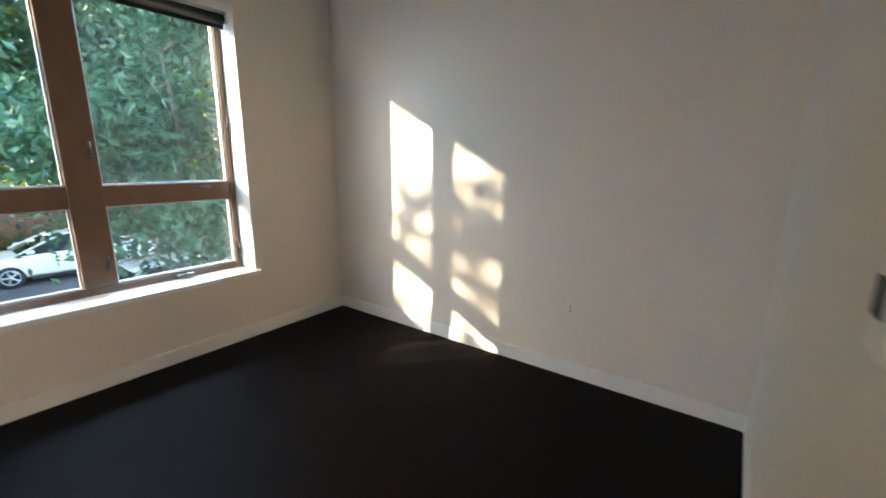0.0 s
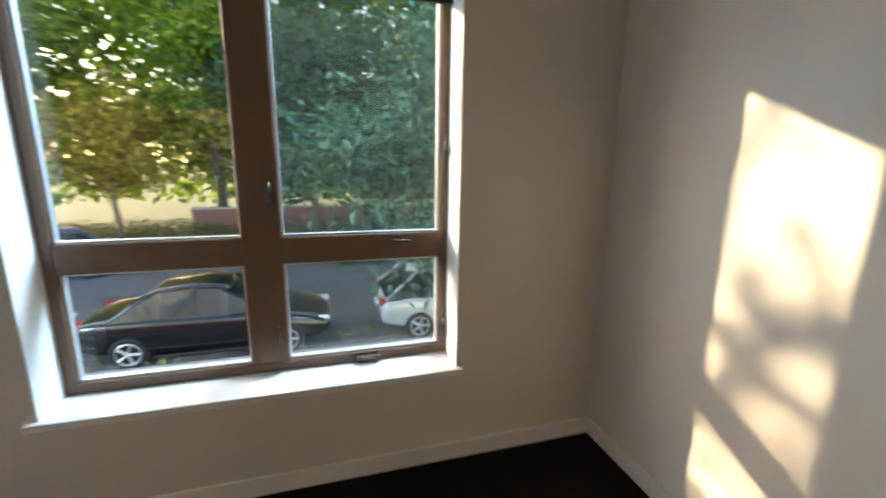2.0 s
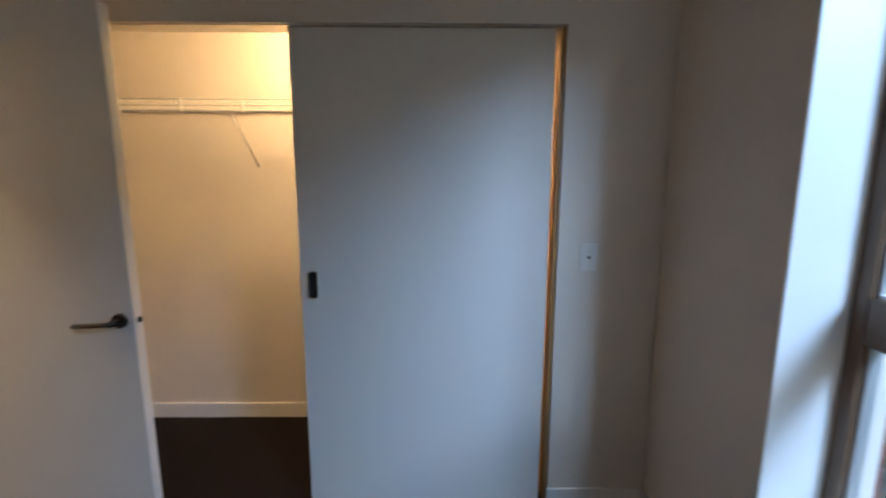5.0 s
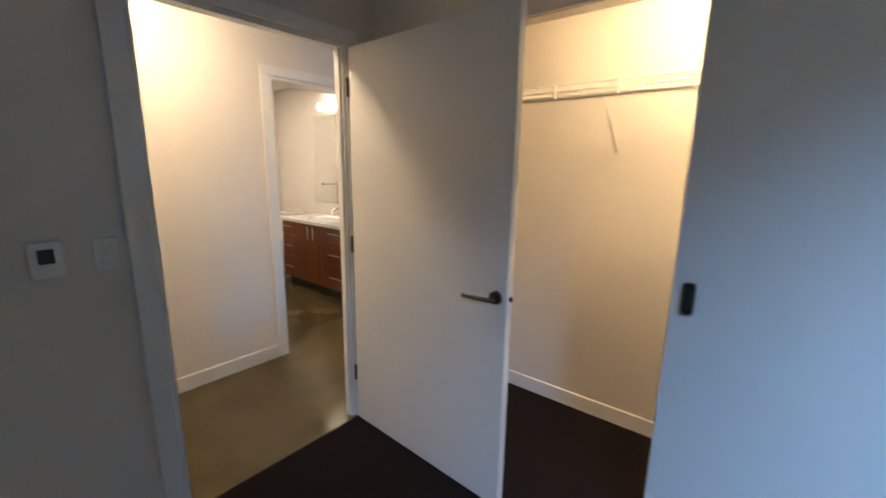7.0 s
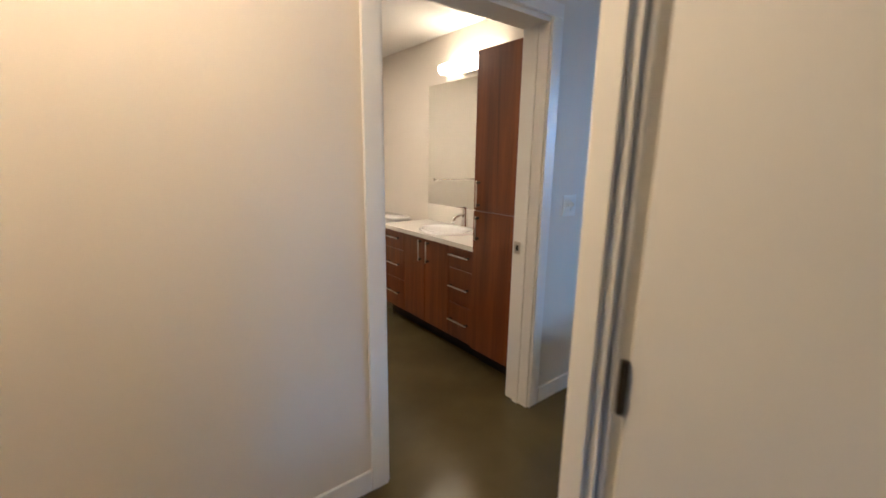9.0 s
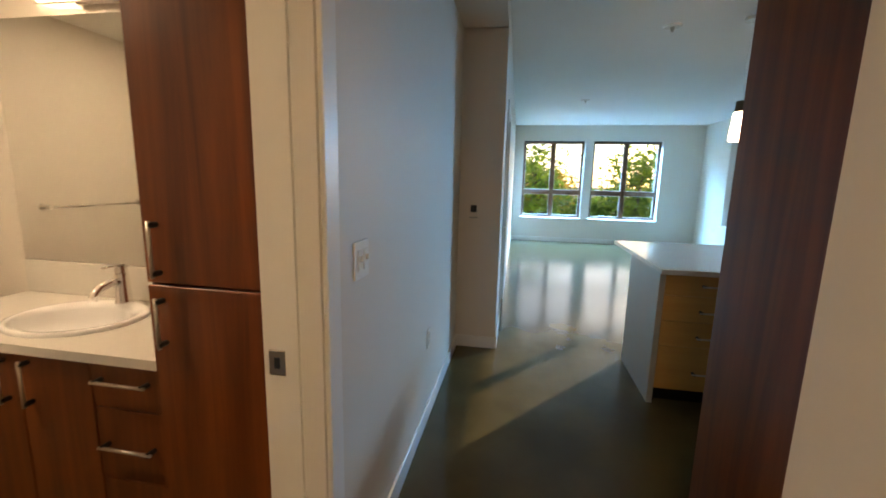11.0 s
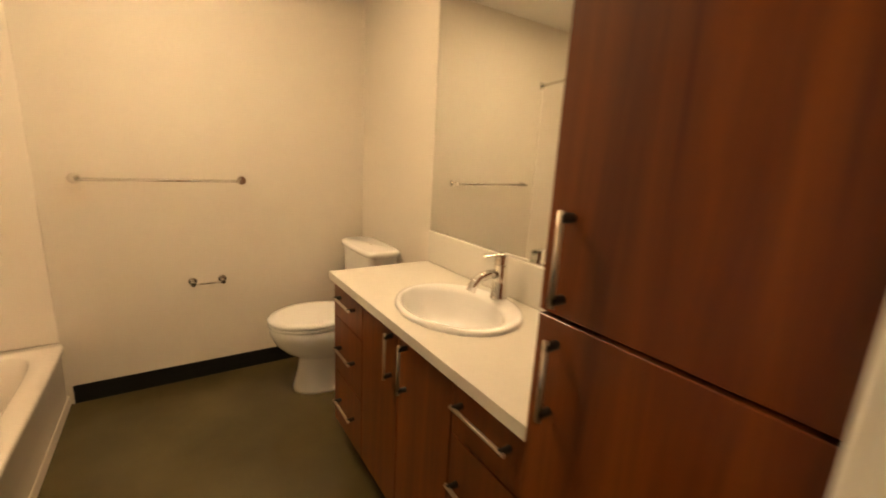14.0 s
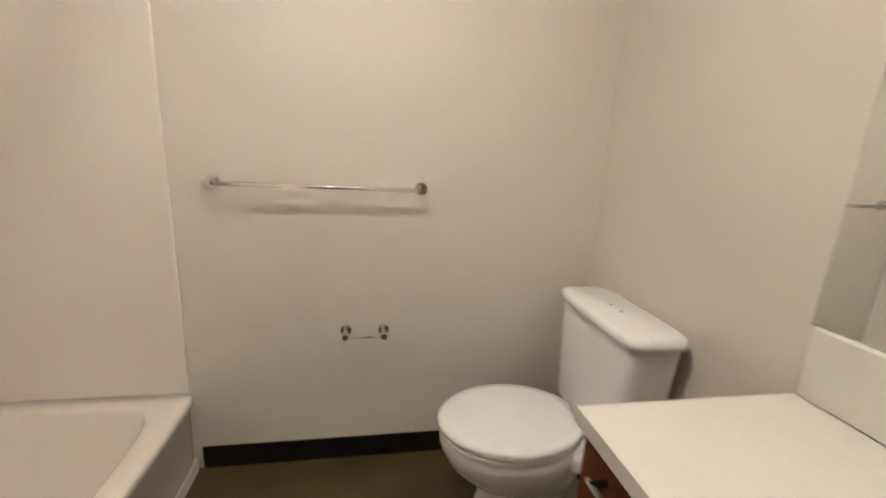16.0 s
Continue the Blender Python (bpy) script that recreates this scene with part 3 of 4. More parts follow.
vl = thing("vanity_light", "lit frosted bar light over the mirror", "wall light", (BX, -1.545, 2.12))
part("backplate", bx(B(), 0, .03, -.12, .12, -.06, .02, .004, 2), CHROME, vl, "chrome backplate")
part("rail", bx(B(), .03, .05, -.30, .30, -.055, -.04, .003, 1), CHROME, vl)
VGLOW = glowing("frosted_bar_glow", (1, .80, .55), 5)
part("diffuser", cyl(B(), (.085, -.31, 0), (.085, .31, 0), .042, None, 24), VGLOW, vl, "glowing frosted glass tube", True)
for e in (-.312, .312):
    part("end_cap", cyl(B(), (.085, e - .004, 0), (.085, e + .004, 0), .043, None, 24), CHROME, vl)


def rail_set(name, label, category, xa, xb, z, out, r, rose):
    e = thing(name, label, category, (0, BS, z))
    part("bar", tube(B(), [(xa, out, 0), (xb, out, 0)], r, 12), CHROME, e, smooth=True)
    for x in (xa, xb):
        part("rosette", cyl(B(), (x, 0, 0), (x, .012, 0), rose, rose * .85, 24), CHROME, e)
        part("post", cyl(B(), (x, .012, 0), (x, out + r, 0), rose * .42, rose * .5, 16), CHROME, e)
    return e


rail_set("towel_bar", "chrome towel bar on the bathroom wall", "towel bar", .082, .797, 1.152, .065, .008, .026)
rail_set("paper_holder", "empty chrome toilet paper holder on the wall", "paper holder", .21, .356, .59, .07, .006, .024)

# toilet
TX, TY = BX, -2.64
to = thing("toilet", "white two-piece toilet with closed lid", "toilet", (TX, TY, 0))
bowl = [(.0, .185, .12, .385), (.02, .185, .12, .385), (.11, .165, .096, .38), (.185, .158, .09, .375), (.205, .172, .105, .365), (.245, .212, .145, .395), (.30, .238, .172, .42), (.36, .25, .184, .434), (.39, .25, .184, .436), (.40, .245, .18, .435)]
part("bowl", loft(B(), [oval(cx, 0, z, rx, ry, 40, .17) for z, rx, ry, cx in bowl]), PORCELAIN, to, smooth=True)
part("base_foot", bx(B(), .06, .40, -.10, .10, 0, .07, .02, 3), PORCELAIN, to, smooth=True)
part("deck", bx(B(), .03, .30, -.16, .16, .32, .40, .03, 4), PORCELAIN, to, smooth=True)
part("seat", loft(B(), [oval(.445, 0, z, .245 * f, .187 * f, 44, .235) for z, f in ((.402, .97), (.406, 1.0), (.416, 1.0), (.42, .97))]), PORCELAIN, to, smooth=True)
part("lid", loft(B(), [oval(.445, 0, z, .248 * f, .19 * f, 44, .225) for z, f in ((.4225, .97), (.427, 1.0), (.438, 1.0), (.447, .95), (.45, .8))]), PORCELAIN, to, smooth=True)
for y in (-.07, .07):
    part("seat_hinge", bx(B(), .2, .235, y - .02, y + .02, .402, .428, .006, 2), PORCELAIN, to)
part("tank", loft(B(), [oval(.115, 0, z, rx, ry, 40, None, 5.0) for z, rx, ry in ((.40, .085, .19), (.43, .09, .205), (.78, .097, .225), (.785, .097, .225))]), PORCELAIN, to, smooth=True)
part("tank_lid", loft(B(), [oval(.117, 0, z, rx, ry, 40, None, 5.0) for z, rx, ry in ((.786, .10, .232), (.79, .107, .24), (.808, .107, .24), (.818, .102, .235), (.822, .09, .222))]), PORCELAIN, to, smooth=True)
for y in (-.03, .03):
    part("flush_button", cyl(B(), (.12, y, .822), (.12, y, .825), .007, None, 14), CHROME, to)
part("supply_hose", tube(B(), [(.02, .20, .15), (.05, .21, .17), (.07, .205, .28), (.08, .17, .41)], .006, 8), NICKEL, to, smooth=True)

# bath tub and surround
tb = thing("bathtub", "white acrylic alcove bathtub with flat apron", "bathtub", (0, 0, 0))
tx0, tx1, ty0, ty1, tz = .915, 1.655, -3.025, -1.505, .345
cx, cy, hx, hy = (tx0 + tx1) / 2, (ty0 + ty1) / 2, (tx1 - tx0) / 2, (ty1 - ty0) / 2
rings = [oval(cx, cy, z, hx * f, hy * g, 64, None, p) for z, f, g, p in ((.0, .95, 1, 30), (.03, .95, 1, 30), (.30, .965, 1, 30), (.315, 1, 1, 30), (.335, 1, 1, 30), (.345, .985, .993, 30), (.346, .80, .90, 7), (.338, .775, .885, 7), (.20, .72, .84, 6), (.08, .66, .78, 5), (.05, .5, .7, 4))]
part("shell", loft(B(), rings, True, True, True), ACRYLIC, tb, smooth=True)
part("apron_skirt", bx(B(), tx0 + .014, tx0 + .03, ty0 + .01, ty1 - .01, 0, .06, .004, 2), ACRYLIC, tb)
su = thing("tub_surround", "white acrylic shower wall surround", "shower surround", (0, 0, 0))
part("end_panel", bx(B(), .935, 1.655, BS + .0005, BS + .014, .347, 2.0, .006, 2), ACRYLIC, su)
part("end_panel", bx(B(), .935, 1.655, -1.5145, -1.5005, .347, 2.0, .006, 2), ACRYLIC, su)
part("back_panel", bx(B(), 1.645, 1.6595, BS + .015, -1.515, .347, 2.0, .006, 2), ACRYLIC, su)
rd = thing("shower_rod", "curved chrome shower curtain rod", "shower rod", (0, 0, 0))
pts = [(.93 - .13 * math.sin(math.pi * k / 20), BS + (ty1 - BS) * k / 20, 1.96) for k in range(21)]
part("rod", tube(B(), pts, .0125, 14), CHROME, rd, smooth=True)
for p, q in ((BS, BS + .02), (-1.5, -1.52)):
    part("flange", bx(B(), .90, .96, min(p, q), max(p, q), 1.93, 1.99, .006, 2), CHROME, rd)

# ---- kitchen ----
pc = thing("pantry_cabinet", "tall dark cherry veneer kitchen cabinet panel", "cabinet", (0, 0, 0))
part("side_panel", bx(B(), -.70, 0, .85, .87, 0, 2.45, .001, 1), CHERRY, pc)
part("carcass", bx(B(), -.68, 0, .871, 1.5, .1, 2.45), CHERRY, pc)
part("toe_kick", bx(B(), -.63, 0, .871, 1.5, 0, .1), RUBBER, pc)

IX = -1.79
isl = thing("kitchen_island", "maple drawer island with grey end panel", "kitchen island", (0, 0, 0))
part("carcass", bx(B(), -2.40, IX - .021, 1.056, 2.7, .1, .865), MAPLE, isl)
part("end_panel", bx(B(), -2.45, IX, 1.02, 1.055, 0, .866, .002, 1), GREYPANEL, isl, "pale grey laminate end panel")
part("back_panel", bx(B(), -2.45, -2.405, 1.056, 2.7, 0, .866), GREYPANEL, isl, "pale grey laminate back panel")
part("toe_kick", bx(B(), -2.38, IX - .07, 1.056, 2.7, 0, .1), RUBBER, isl, "black recessed toe kick")
for z0, z1 in ((.725, .86), (.56, .725), (.395, .56), (.105, .395)):
    f = part("drawer_front", bx(B(), IX - .02, IX, 1.058, 1.68, z0 + .002, z1 - .002, .0015, 1), MAPLE, isl)
    hz = .795 if z0 > .7 else .63 if z0 > .5 else .465 if z0 > .3 else .23
    bar_handle(f, (IX, 1.26, hz), (IX, 1.46, hz), (.03, 0, 0), .006)
part("door", bx(B(), IX - .02, IX, 1.684, 2.3, .107, .858, .0015, 1), MAPLE, isl)
ic2 = thing("island_counter", "white quartz island countertop", "countertop", (0, 0, 0))
part("slab", bx(B(), -2.96, -1.715, 1.0, 2.75, .868, .90, .003, 1), QUARTZ, ic2)
sk = thing("kitchen_sink", "dark undermount kitchen sink with faucet", "sink", (-2.0, 1.95, .9))
part("rim", bx(B(), -.22, .2, -.25, .25, .0005, .004, .002, 1), BLACK, sk)
part("faucet", tube(B(), [(-.27, 0, .004), (-.27, 0, .10), (-.24, 0, .14), (-.15, 0, .13), (-.1, 0, .09)], .014, 12), CHROME, sk, "chrome faucet", True)

PX, PY = -2.93, 1.87
pd = thing("pendant_lamp", "lit frosted glass cylinder pendant lamp", "pendant lamp", (PX, PY, 0))
part("canopy", cyl(B(), (0, 0, CL - .025), (0, 0, CL - .001), .065, .06, 28), NICKEL, pd, "nickel ceiling canopy")
part("cord", tube(B(), [(0, 0, CL - .02), (.004, -.012, 2.5), (-.004, -.02, 2.35), (0, 0, 2.06)], .0025, 6), PLATE, pd)
part("cap", cyl(B(), (0, 0, 1.99), (0, 0, 2.075), .052, .048, 24), mat("bronze_cap", (.12, .07, .035), .4, metal=.6), pd, "bronze cap")
part("shade", loft(B(), [oval(0, 0, z, r, r, 28) for z, r in ((1.77, .066), (1.765, .07), (1.985, .055), (1.989, .05))]), glowing("pendant_glow", (1, .80, .55), 5.0), pd, "glowing frosted glass cylinder", True)
for x, y in ((-6.2, 1.11), (-3.05, 1.32)):
    sp = thing("sprinkler", "small metal ceiling sprinkler head", "sprinkler", (x, y, CL), "ceiling sprinklers")
    part("escutcheon", cyl(B(), (0, 0, -.012), (0, 0, -.0005), .06, .075, 24), NICKEL, sp)
    part("head", cyl(B(), (0, 0, -.05), (0, 0, -.012), .012, .02, 14), NICKEL, sp)

# living room windows
def living_window(name, m, w, h, label):
    return window(name, m, w, h, 2, .60, label, mid=.10, trans=.11)


living_window("window_2", pose(LX - .14, .22, .57, 0, 0, 90), 1.38, 1.78, "brown framed window with four panes in the living room")
living_window("window_3", pose(LX - .14, 1.79, .57, 0, 0, 90), 1.48, 1.78, "brown framed window with four panes in the living room")
living_window("window_4", pose(-8.0, LN + .10, .63, 0, 0, 0), 1.90, 1.75, "brown framed window with four panes by the corner")
for nm, d in (("sill", (LX - .13, LX + .03, .19, 1.63, .54, .565)), ("sill", (LX - .13, LX + .03, 1.76, 3.30, .54, .565)), ("sill", (-8.03, -6.07, LN - .03, LN + .095, .60, .625))):
    struct(box("sill_living", SEMIGLOSS, d, bevel=.004), "white painted window sill board", "window sill")
for d, ax in (((LX + .05, .24, 1.58), 0), ((LX + .05, 1.81, 3.25), 0), ((LN - .05, -7.98, -6.12), 1)):
    r = thing("roller_blind", "raised black roller blind over a living room window", "blind", (0, 0, 2.35))
    if ax == 0:
        part("roll", cyl(B(), (LX - .08, d[1], 0), (LX - .08, d[2], 0), .03, None, 16), BLACK, r, smooth=True)
    else:
        part("roll", cyl(B(), (d[1], LN + .06, 0.0), (d[2], LN + .06, 0.0), .03, None, 16), BLACK, r, smooth=True)

# ---- outdoors ----
GZ = -2.38
SOIL = mat("bark_soil", (.075, .055, .04), .95, var=.4, scale=5, bump=.8, bscale=30)
ASPHALT = mat("asphalt", (.085, .085, .088), .85, var=.2, scale=1.3, bump=.5, bscale=120)
KERB = mat("kerb_concrete", (.36, .34, .31), .85, var=.15, scale=3, bump=.3, bscale=60)
GRASS = mat("dry_grass", (.085, .095, .026), .95, var=.4, scale=2.5, bump=.8, bscale=60)
struct(box("ground", GRASS, (-400, 400, 4.1, 500, GZ - .3, GZ)), "grassy ground reaching to the horizon", "ground")
struct(box("ground_west", GRASS, (-400, LX - .3, -300, 4.1, GZ - .3, GZ)), "grassy ground beside the building", "ground")
struct(box("verge", SOIL, (-80, 80, 4.1, 9.9, GZ, GZ + .14)), "dark bark-covered planting strip", "ground")
struct(box("kerb", KERB, (-80, 80, 9.9, 10.05, GZ, GZ + .16), bevel=.01), "pale concrete kerb", "kerb")
struct(box("road", ASPHALT, (-120, 120, 10.05, 19.3, GZ, GZ + .012)), "grey asphalt street", "road")
struct(box("kerb_far", KERB, (-80, 80, 19.3, 19.45, GZ, GZ + .16), bevel=.01), "pale concrete kerb", "kerb")
struct(box("pavement", KERB, (-80, 80, 20.6, 22.2, GZ, GZ + .15)), "pale concrete pavement", "pavement")
BRICK = mat("exterior_brick", (.20, .075, .055), .85, var=.3, scale=14, bump=.4, bscale=40)
struct(box("facade_brick", BRICK, (LX - .3, WX0, 4.401, 4.43, GZ, -.1)), "red brick lower facade", "wall")
struct(box("facade_pier", BRICK, (.6, 1.39, 4.081, 4.19, GZ, 4.5)), "red brick pier beside the bedroom window", "wall")


def leaf_material(name, dark, light):
    m = bpy.data.materials.new(name)
    m.use_nodes = True
    nt = m.node_tree
    b = nt.nodes["Principled BSDF"]
    g = nt.nodes.new("ShaderNodeNewGeometry")
    r = nt.nodes.new("ShaderNodeValToRGB")
    r.color_ramp.elements[0].color, r.color_ramp.elements[1].color = (*dark, 1), (*light, 1)
    nt.links.new(g.outputs["Random Per Island"], r.inputs[0])
    nt.links.new(r.outputs[0], b.inputs["Base Color"])
    b.inputs["Roughness"].default_value = .45
    tl, ad = nt.nodes.new("ShaderNodeBsdfTranslucent"), nt.nodes.new("ShaderNodeMixShader")
    nt.links.new(r.outputs[0], tl.inputs[0])
    ad.inputs[0].default_value = .45
    nt.links.new(b.outputs[0], ad.inputs[1])
    nt.links.new(tl.outputs[0], ad.inputs[2])
    nt.links.new(ad.outputs[0], nt.nodes["Material Output"].inputs[0])
    return m


LEAF_G = leaf_material("leaf_green", (.065, .15, .010), (.27, .40, .03))
LEAF_D = leaf_material("leaf_dark", (.018, .06, .028), (.07, .18, .09))
LEAF_Y = leaf_material("leaf_yellow", (.16, .13, .015), (.50, .38, .04))
BARK = mat("bark", (.10, .075, .055), .95, var=.35, scale=8, bump=.9, bscale=25)


def leaf_mesh(name, centres, size, material, rng, parent=None):
    """Many small folded leaves at the given centres."""
    n = len(centres)
    u = rng.normal(size=(n, 3))
    u /= np.linalg.norm(u, axis=1)[:, None]
    w = np.cross(u, rng.normal(size=(n, 3)))
    w /= np.linalg.norm(w, axis=1)[:, None]
    s = (size * rng.uniform(.6, 1.3, n))[:, None]
    nn = np.cross(u, w) * s * .18
    pts = np.stack([centres - u * s, centres + w * s * .5 + nn, centres + u * s, centres - w * s * .5 + nn], 1).reshape(-1, 3)
    idx = np.arange(4 * n).reshape(-1, 4)
    faces = np.concatenate([idx[:, [0, 1, 2]], idx[:, [0, 2, 3]]])
    me = bpy.data.meshes.new(name)
    me.from_pydata(pts.tolist(), [], faces.tolist())
    me.materials.append(material)
    ob = new(name, me)
    if parent:
        ob.parent = parent
    return tagged(ob, kind="stuff")


def tree(label, x, y, h, trunk, low, rad, leaves, size, material, seed, lift=1.0):
    rng = np.random.default_rng(seed)
    t = thing("tree", label, "tree", (x, y, GZ))
    top = Vector((rng.uniform(-.3, .3), rng.uniform(-.3, .3), h * .8))
    part("trunk", loft(B(), [oval(top.x * k / 6 + .05 * math.sin(k * 2), top.y * k / 6, top.z * k / 6, trunk * (1.25 if k == 0 else 1 - .13 * k), trunk * (1.25 if k == 0 else 1 - .13 * k), 12) for k in range(7)]), BARK, t, smooth=True)
    clumps = []
    for k in range(16):
        a, e = k * 2.4 + rng.uniform(-.4, .4), rng.uniform(-.15, .9)
        s = Vector((0, 0, low + (h * .8 - low) * rng.uniform(0, .9)))
        s.x, s.y = top.x * s.z / top.z, top.y * s.z / top.z
        r = rad * rng.uniform(.55, 1.0) * (1 - .45 * max(0, (s.z - low) / (h - low)))
        q = s + Vector((math.cos(a) * r, math.sin(a) * r, e * r * .55))
        m = (s + q) / 2 + Vector((0, 0, -.08 * r))
        part("limb", loft(B(), [[tuple(c + Vector((math.cos(b) * rr, 0, math.sin(b) * rr)).lerp(Vector((0, math.cos(b) * rr, math.sin(b) * rr)), abs(math.cos(a)))) for b in (0, 1.257, 2.513, 3.77, 5.027)] for c, rr in ((s, trunk * .42), (m, trunk * .25), (q, trunk * .06))]), BARK, t)
        for f in (.45, .7, .9, 1.05):
            clumps.append((s.lerp(q, f), rad * rng.uniform(.18, .34)))
    for k in range(10):
        clumps.append((Vector((rng.normal() * rad * .4, rng.normal() * rad * .4, h * rng.uniform(.7, 1.0))), rad * rng.uniform(.2, .35)))
    per = leaves // len(clumps)
    cen = np.concatenate([np.array(c)[None] + rng.normal(size=(per, 3)) * np.array([r, r, r * .7]) * .75 for c, r in clumps])
    cen[:, 2] = np.maximum(cen[:, 2], low * .8)
    leaf_mesh("crown", cen, size, material, rng, t)
    return t


tree("young street tree with dense dark green leaves", 4.9, 9.0, 8.2, .09, 2.1, 2.5, 15000, .085, LEAF_D, 3)
tree("street tree with dark green leaves", 2.1, 22.0, 12.5, .2, 2.4, 4.2, 13000, .17, LEAF_D, 4)
tree("large street tree with bright green leaves", -13.2, 24.5, 14.5, .35, 3.4, 5.6, 17000, .19, LEAF_G, 5)
tree("small autumn tree with yellow leaves", -6.0, 22.8, 6.8, .13, 2.2, 2.4, 5000, .14, LEAF_Y, 6)
tree("tall tree with green leaves across the street", -2.6, 26.0, 15.0, .28, 3.0, 5.0, 13000, .2, LEAF_G, 7)
tree("tall tree with green leaves across the street", 8.5, 26.0, 12.0, .3, 2.6, 5.0, 9000, .2, LEAF_D, 8)
tree("tall tree with green leaves across the street", 16.5, 25.0, 11.0, .3, 2.6, 5.0, 8000, .2, LEAF_G, 9)
tree("tall tree with green leaves far along the street", -22.5, 26.5, 11.0, .3, 3.0, 5.0, 8000, .2, LEAF_G, 10)
tree("leafy street tree beside the building", -5.7, 9.3, 9.0, .08, 5.0, 2.3, 3600, .09, LEAF_G, 11)
tree("leafy tree outside the living room", -18.5, 0.6, 6.0, .12, 1.8, 2.0, 3000, .12, LEAF_G, 12)
tree("leafy tree outside the living room", -23.0, 6.4, 6.5, .14, 1.8, 2.2, 3000, .14, LEAF_G, 13)
tree("leafy tree outside the living room", -30.0, 2.2, 5.5, .16, 1.8, 2.4, 2500, .16, LEAF_Y, 14)
rngh = np.random.default_rng(21)
hedge_pts = np.stack([rngh.uniform(-45, 32, 36000), rngh.normal(33, 1.2, 36000), GZ + rngh.uniform(0, 1, 36000) ** .8 * 15.5 + 1.2], 1)
tagged(leaf_mesh("far_hedge", hedge_pts, .42, LEAF_G, rngh), "dense far greenery behind the street", "hedge", "", "stuff")
hedge2 = np.stack([rngh.normal(-33, 1.0, 9000), rngh.uniform(-25, 25, 9000), GZ + rngh.uniform(0, 1, 9000) ** .7 * 2.6], 1)
tagged(leaf_mesh("far_hedge", hedge2, .34, LEAF_G, rngh), "dense far greenery west of the building", "hedge", "", "stuff")
rng = np.random.default_rng(5)
fallen = np.stack([rng.uniform(-9, 6, 700), rng.uniform(7.2, 11, 700), np.full(700, GZ + .16)], 1)
tagged(leaf_mesh("fallen_leaves", fallen, .07, LEAF_Y, rng), "fallen leaves scattered along the kerb", "leaves", "", "stuff")
tufts = np.concatenate([np.array([[rng.uniform(-8, 6), rng.uniform(7.6, 9.7), GZ + .2]]) + rng.normal(size=(60, 3)) * np.array([.16, .12, .06]) for _ in range(14)])
tagged(leaf_mesh("ground_cover", tufts, .07, LEAF_D, rng), "low green plants in the planting strip", "plants", "", "stuff")

shrub_pts = np.concatenate([np.array([[x, 23.3 + rng.normal() * .15, GZ + .45]]) + rng.normal(size=(130, 3)) * np.array([.42, .25, .26]) for x in np.arange(-7.5, 9, .75)])
tagged(leaf_mesh("shrubs", shrub_pts, .11, leaf_material("leaf_brown", (.10, .06, .02), (.16, .20, .05)), rng), "low brown and green shrubs before the garden wall", "shrubs", "", "stuff")

# low wall and posts across the street
gw = thing("garden_wall", "low brown brick garden wall across the street", "garden wall", (0, 0, GZ))
part("wall", bx(B(), -3.5, 12, 24.0, 24.3, 0, 1.5, .01, 1), BRICK, gw)
part("coping", bx(B(), -3.55, 12.05, 23.96, 24.34, 1.5, 1.58, .01, 1), KERB, gw)
for x, y in ((-16.2, 22.6), (-10.8, 22.9), (-8.9, 23.1)):
    po = thing("post", "pale square concrete post across the street", "post", (x, y, GZ), "posts across the street")
    part("shaft", bx(B(), -.18, .18, -.18, .18, 0, 1.9, .015, 2), KERB, po)
    part("cap", bx(B(), -.22, .22, -.22, .22, 1.9, 2.0, .02, 2), KERB, po)


# ---- vehicles ----
RUB = mat("tyre_rubber", (.015, .015, .016), .8, var=.15, scale=9)
ALLOY = mat("alloy", (.55, .55, .56), .3, metal=.8, var=.05)
CARGLASS = mat("car_glass", (.012, .018, .02), .06, var=.1, scale=1, spec=.8)
LAMP_W = mat("headlamp", (.75, .78, .80), .1, var=.05, scale=6)
LAMP_R = mat("tail_lamp", (.45, .02, .015), .15, var=.05, scale=6)
TRIM = mat("car_trim", (.02, .02, .021), .5)


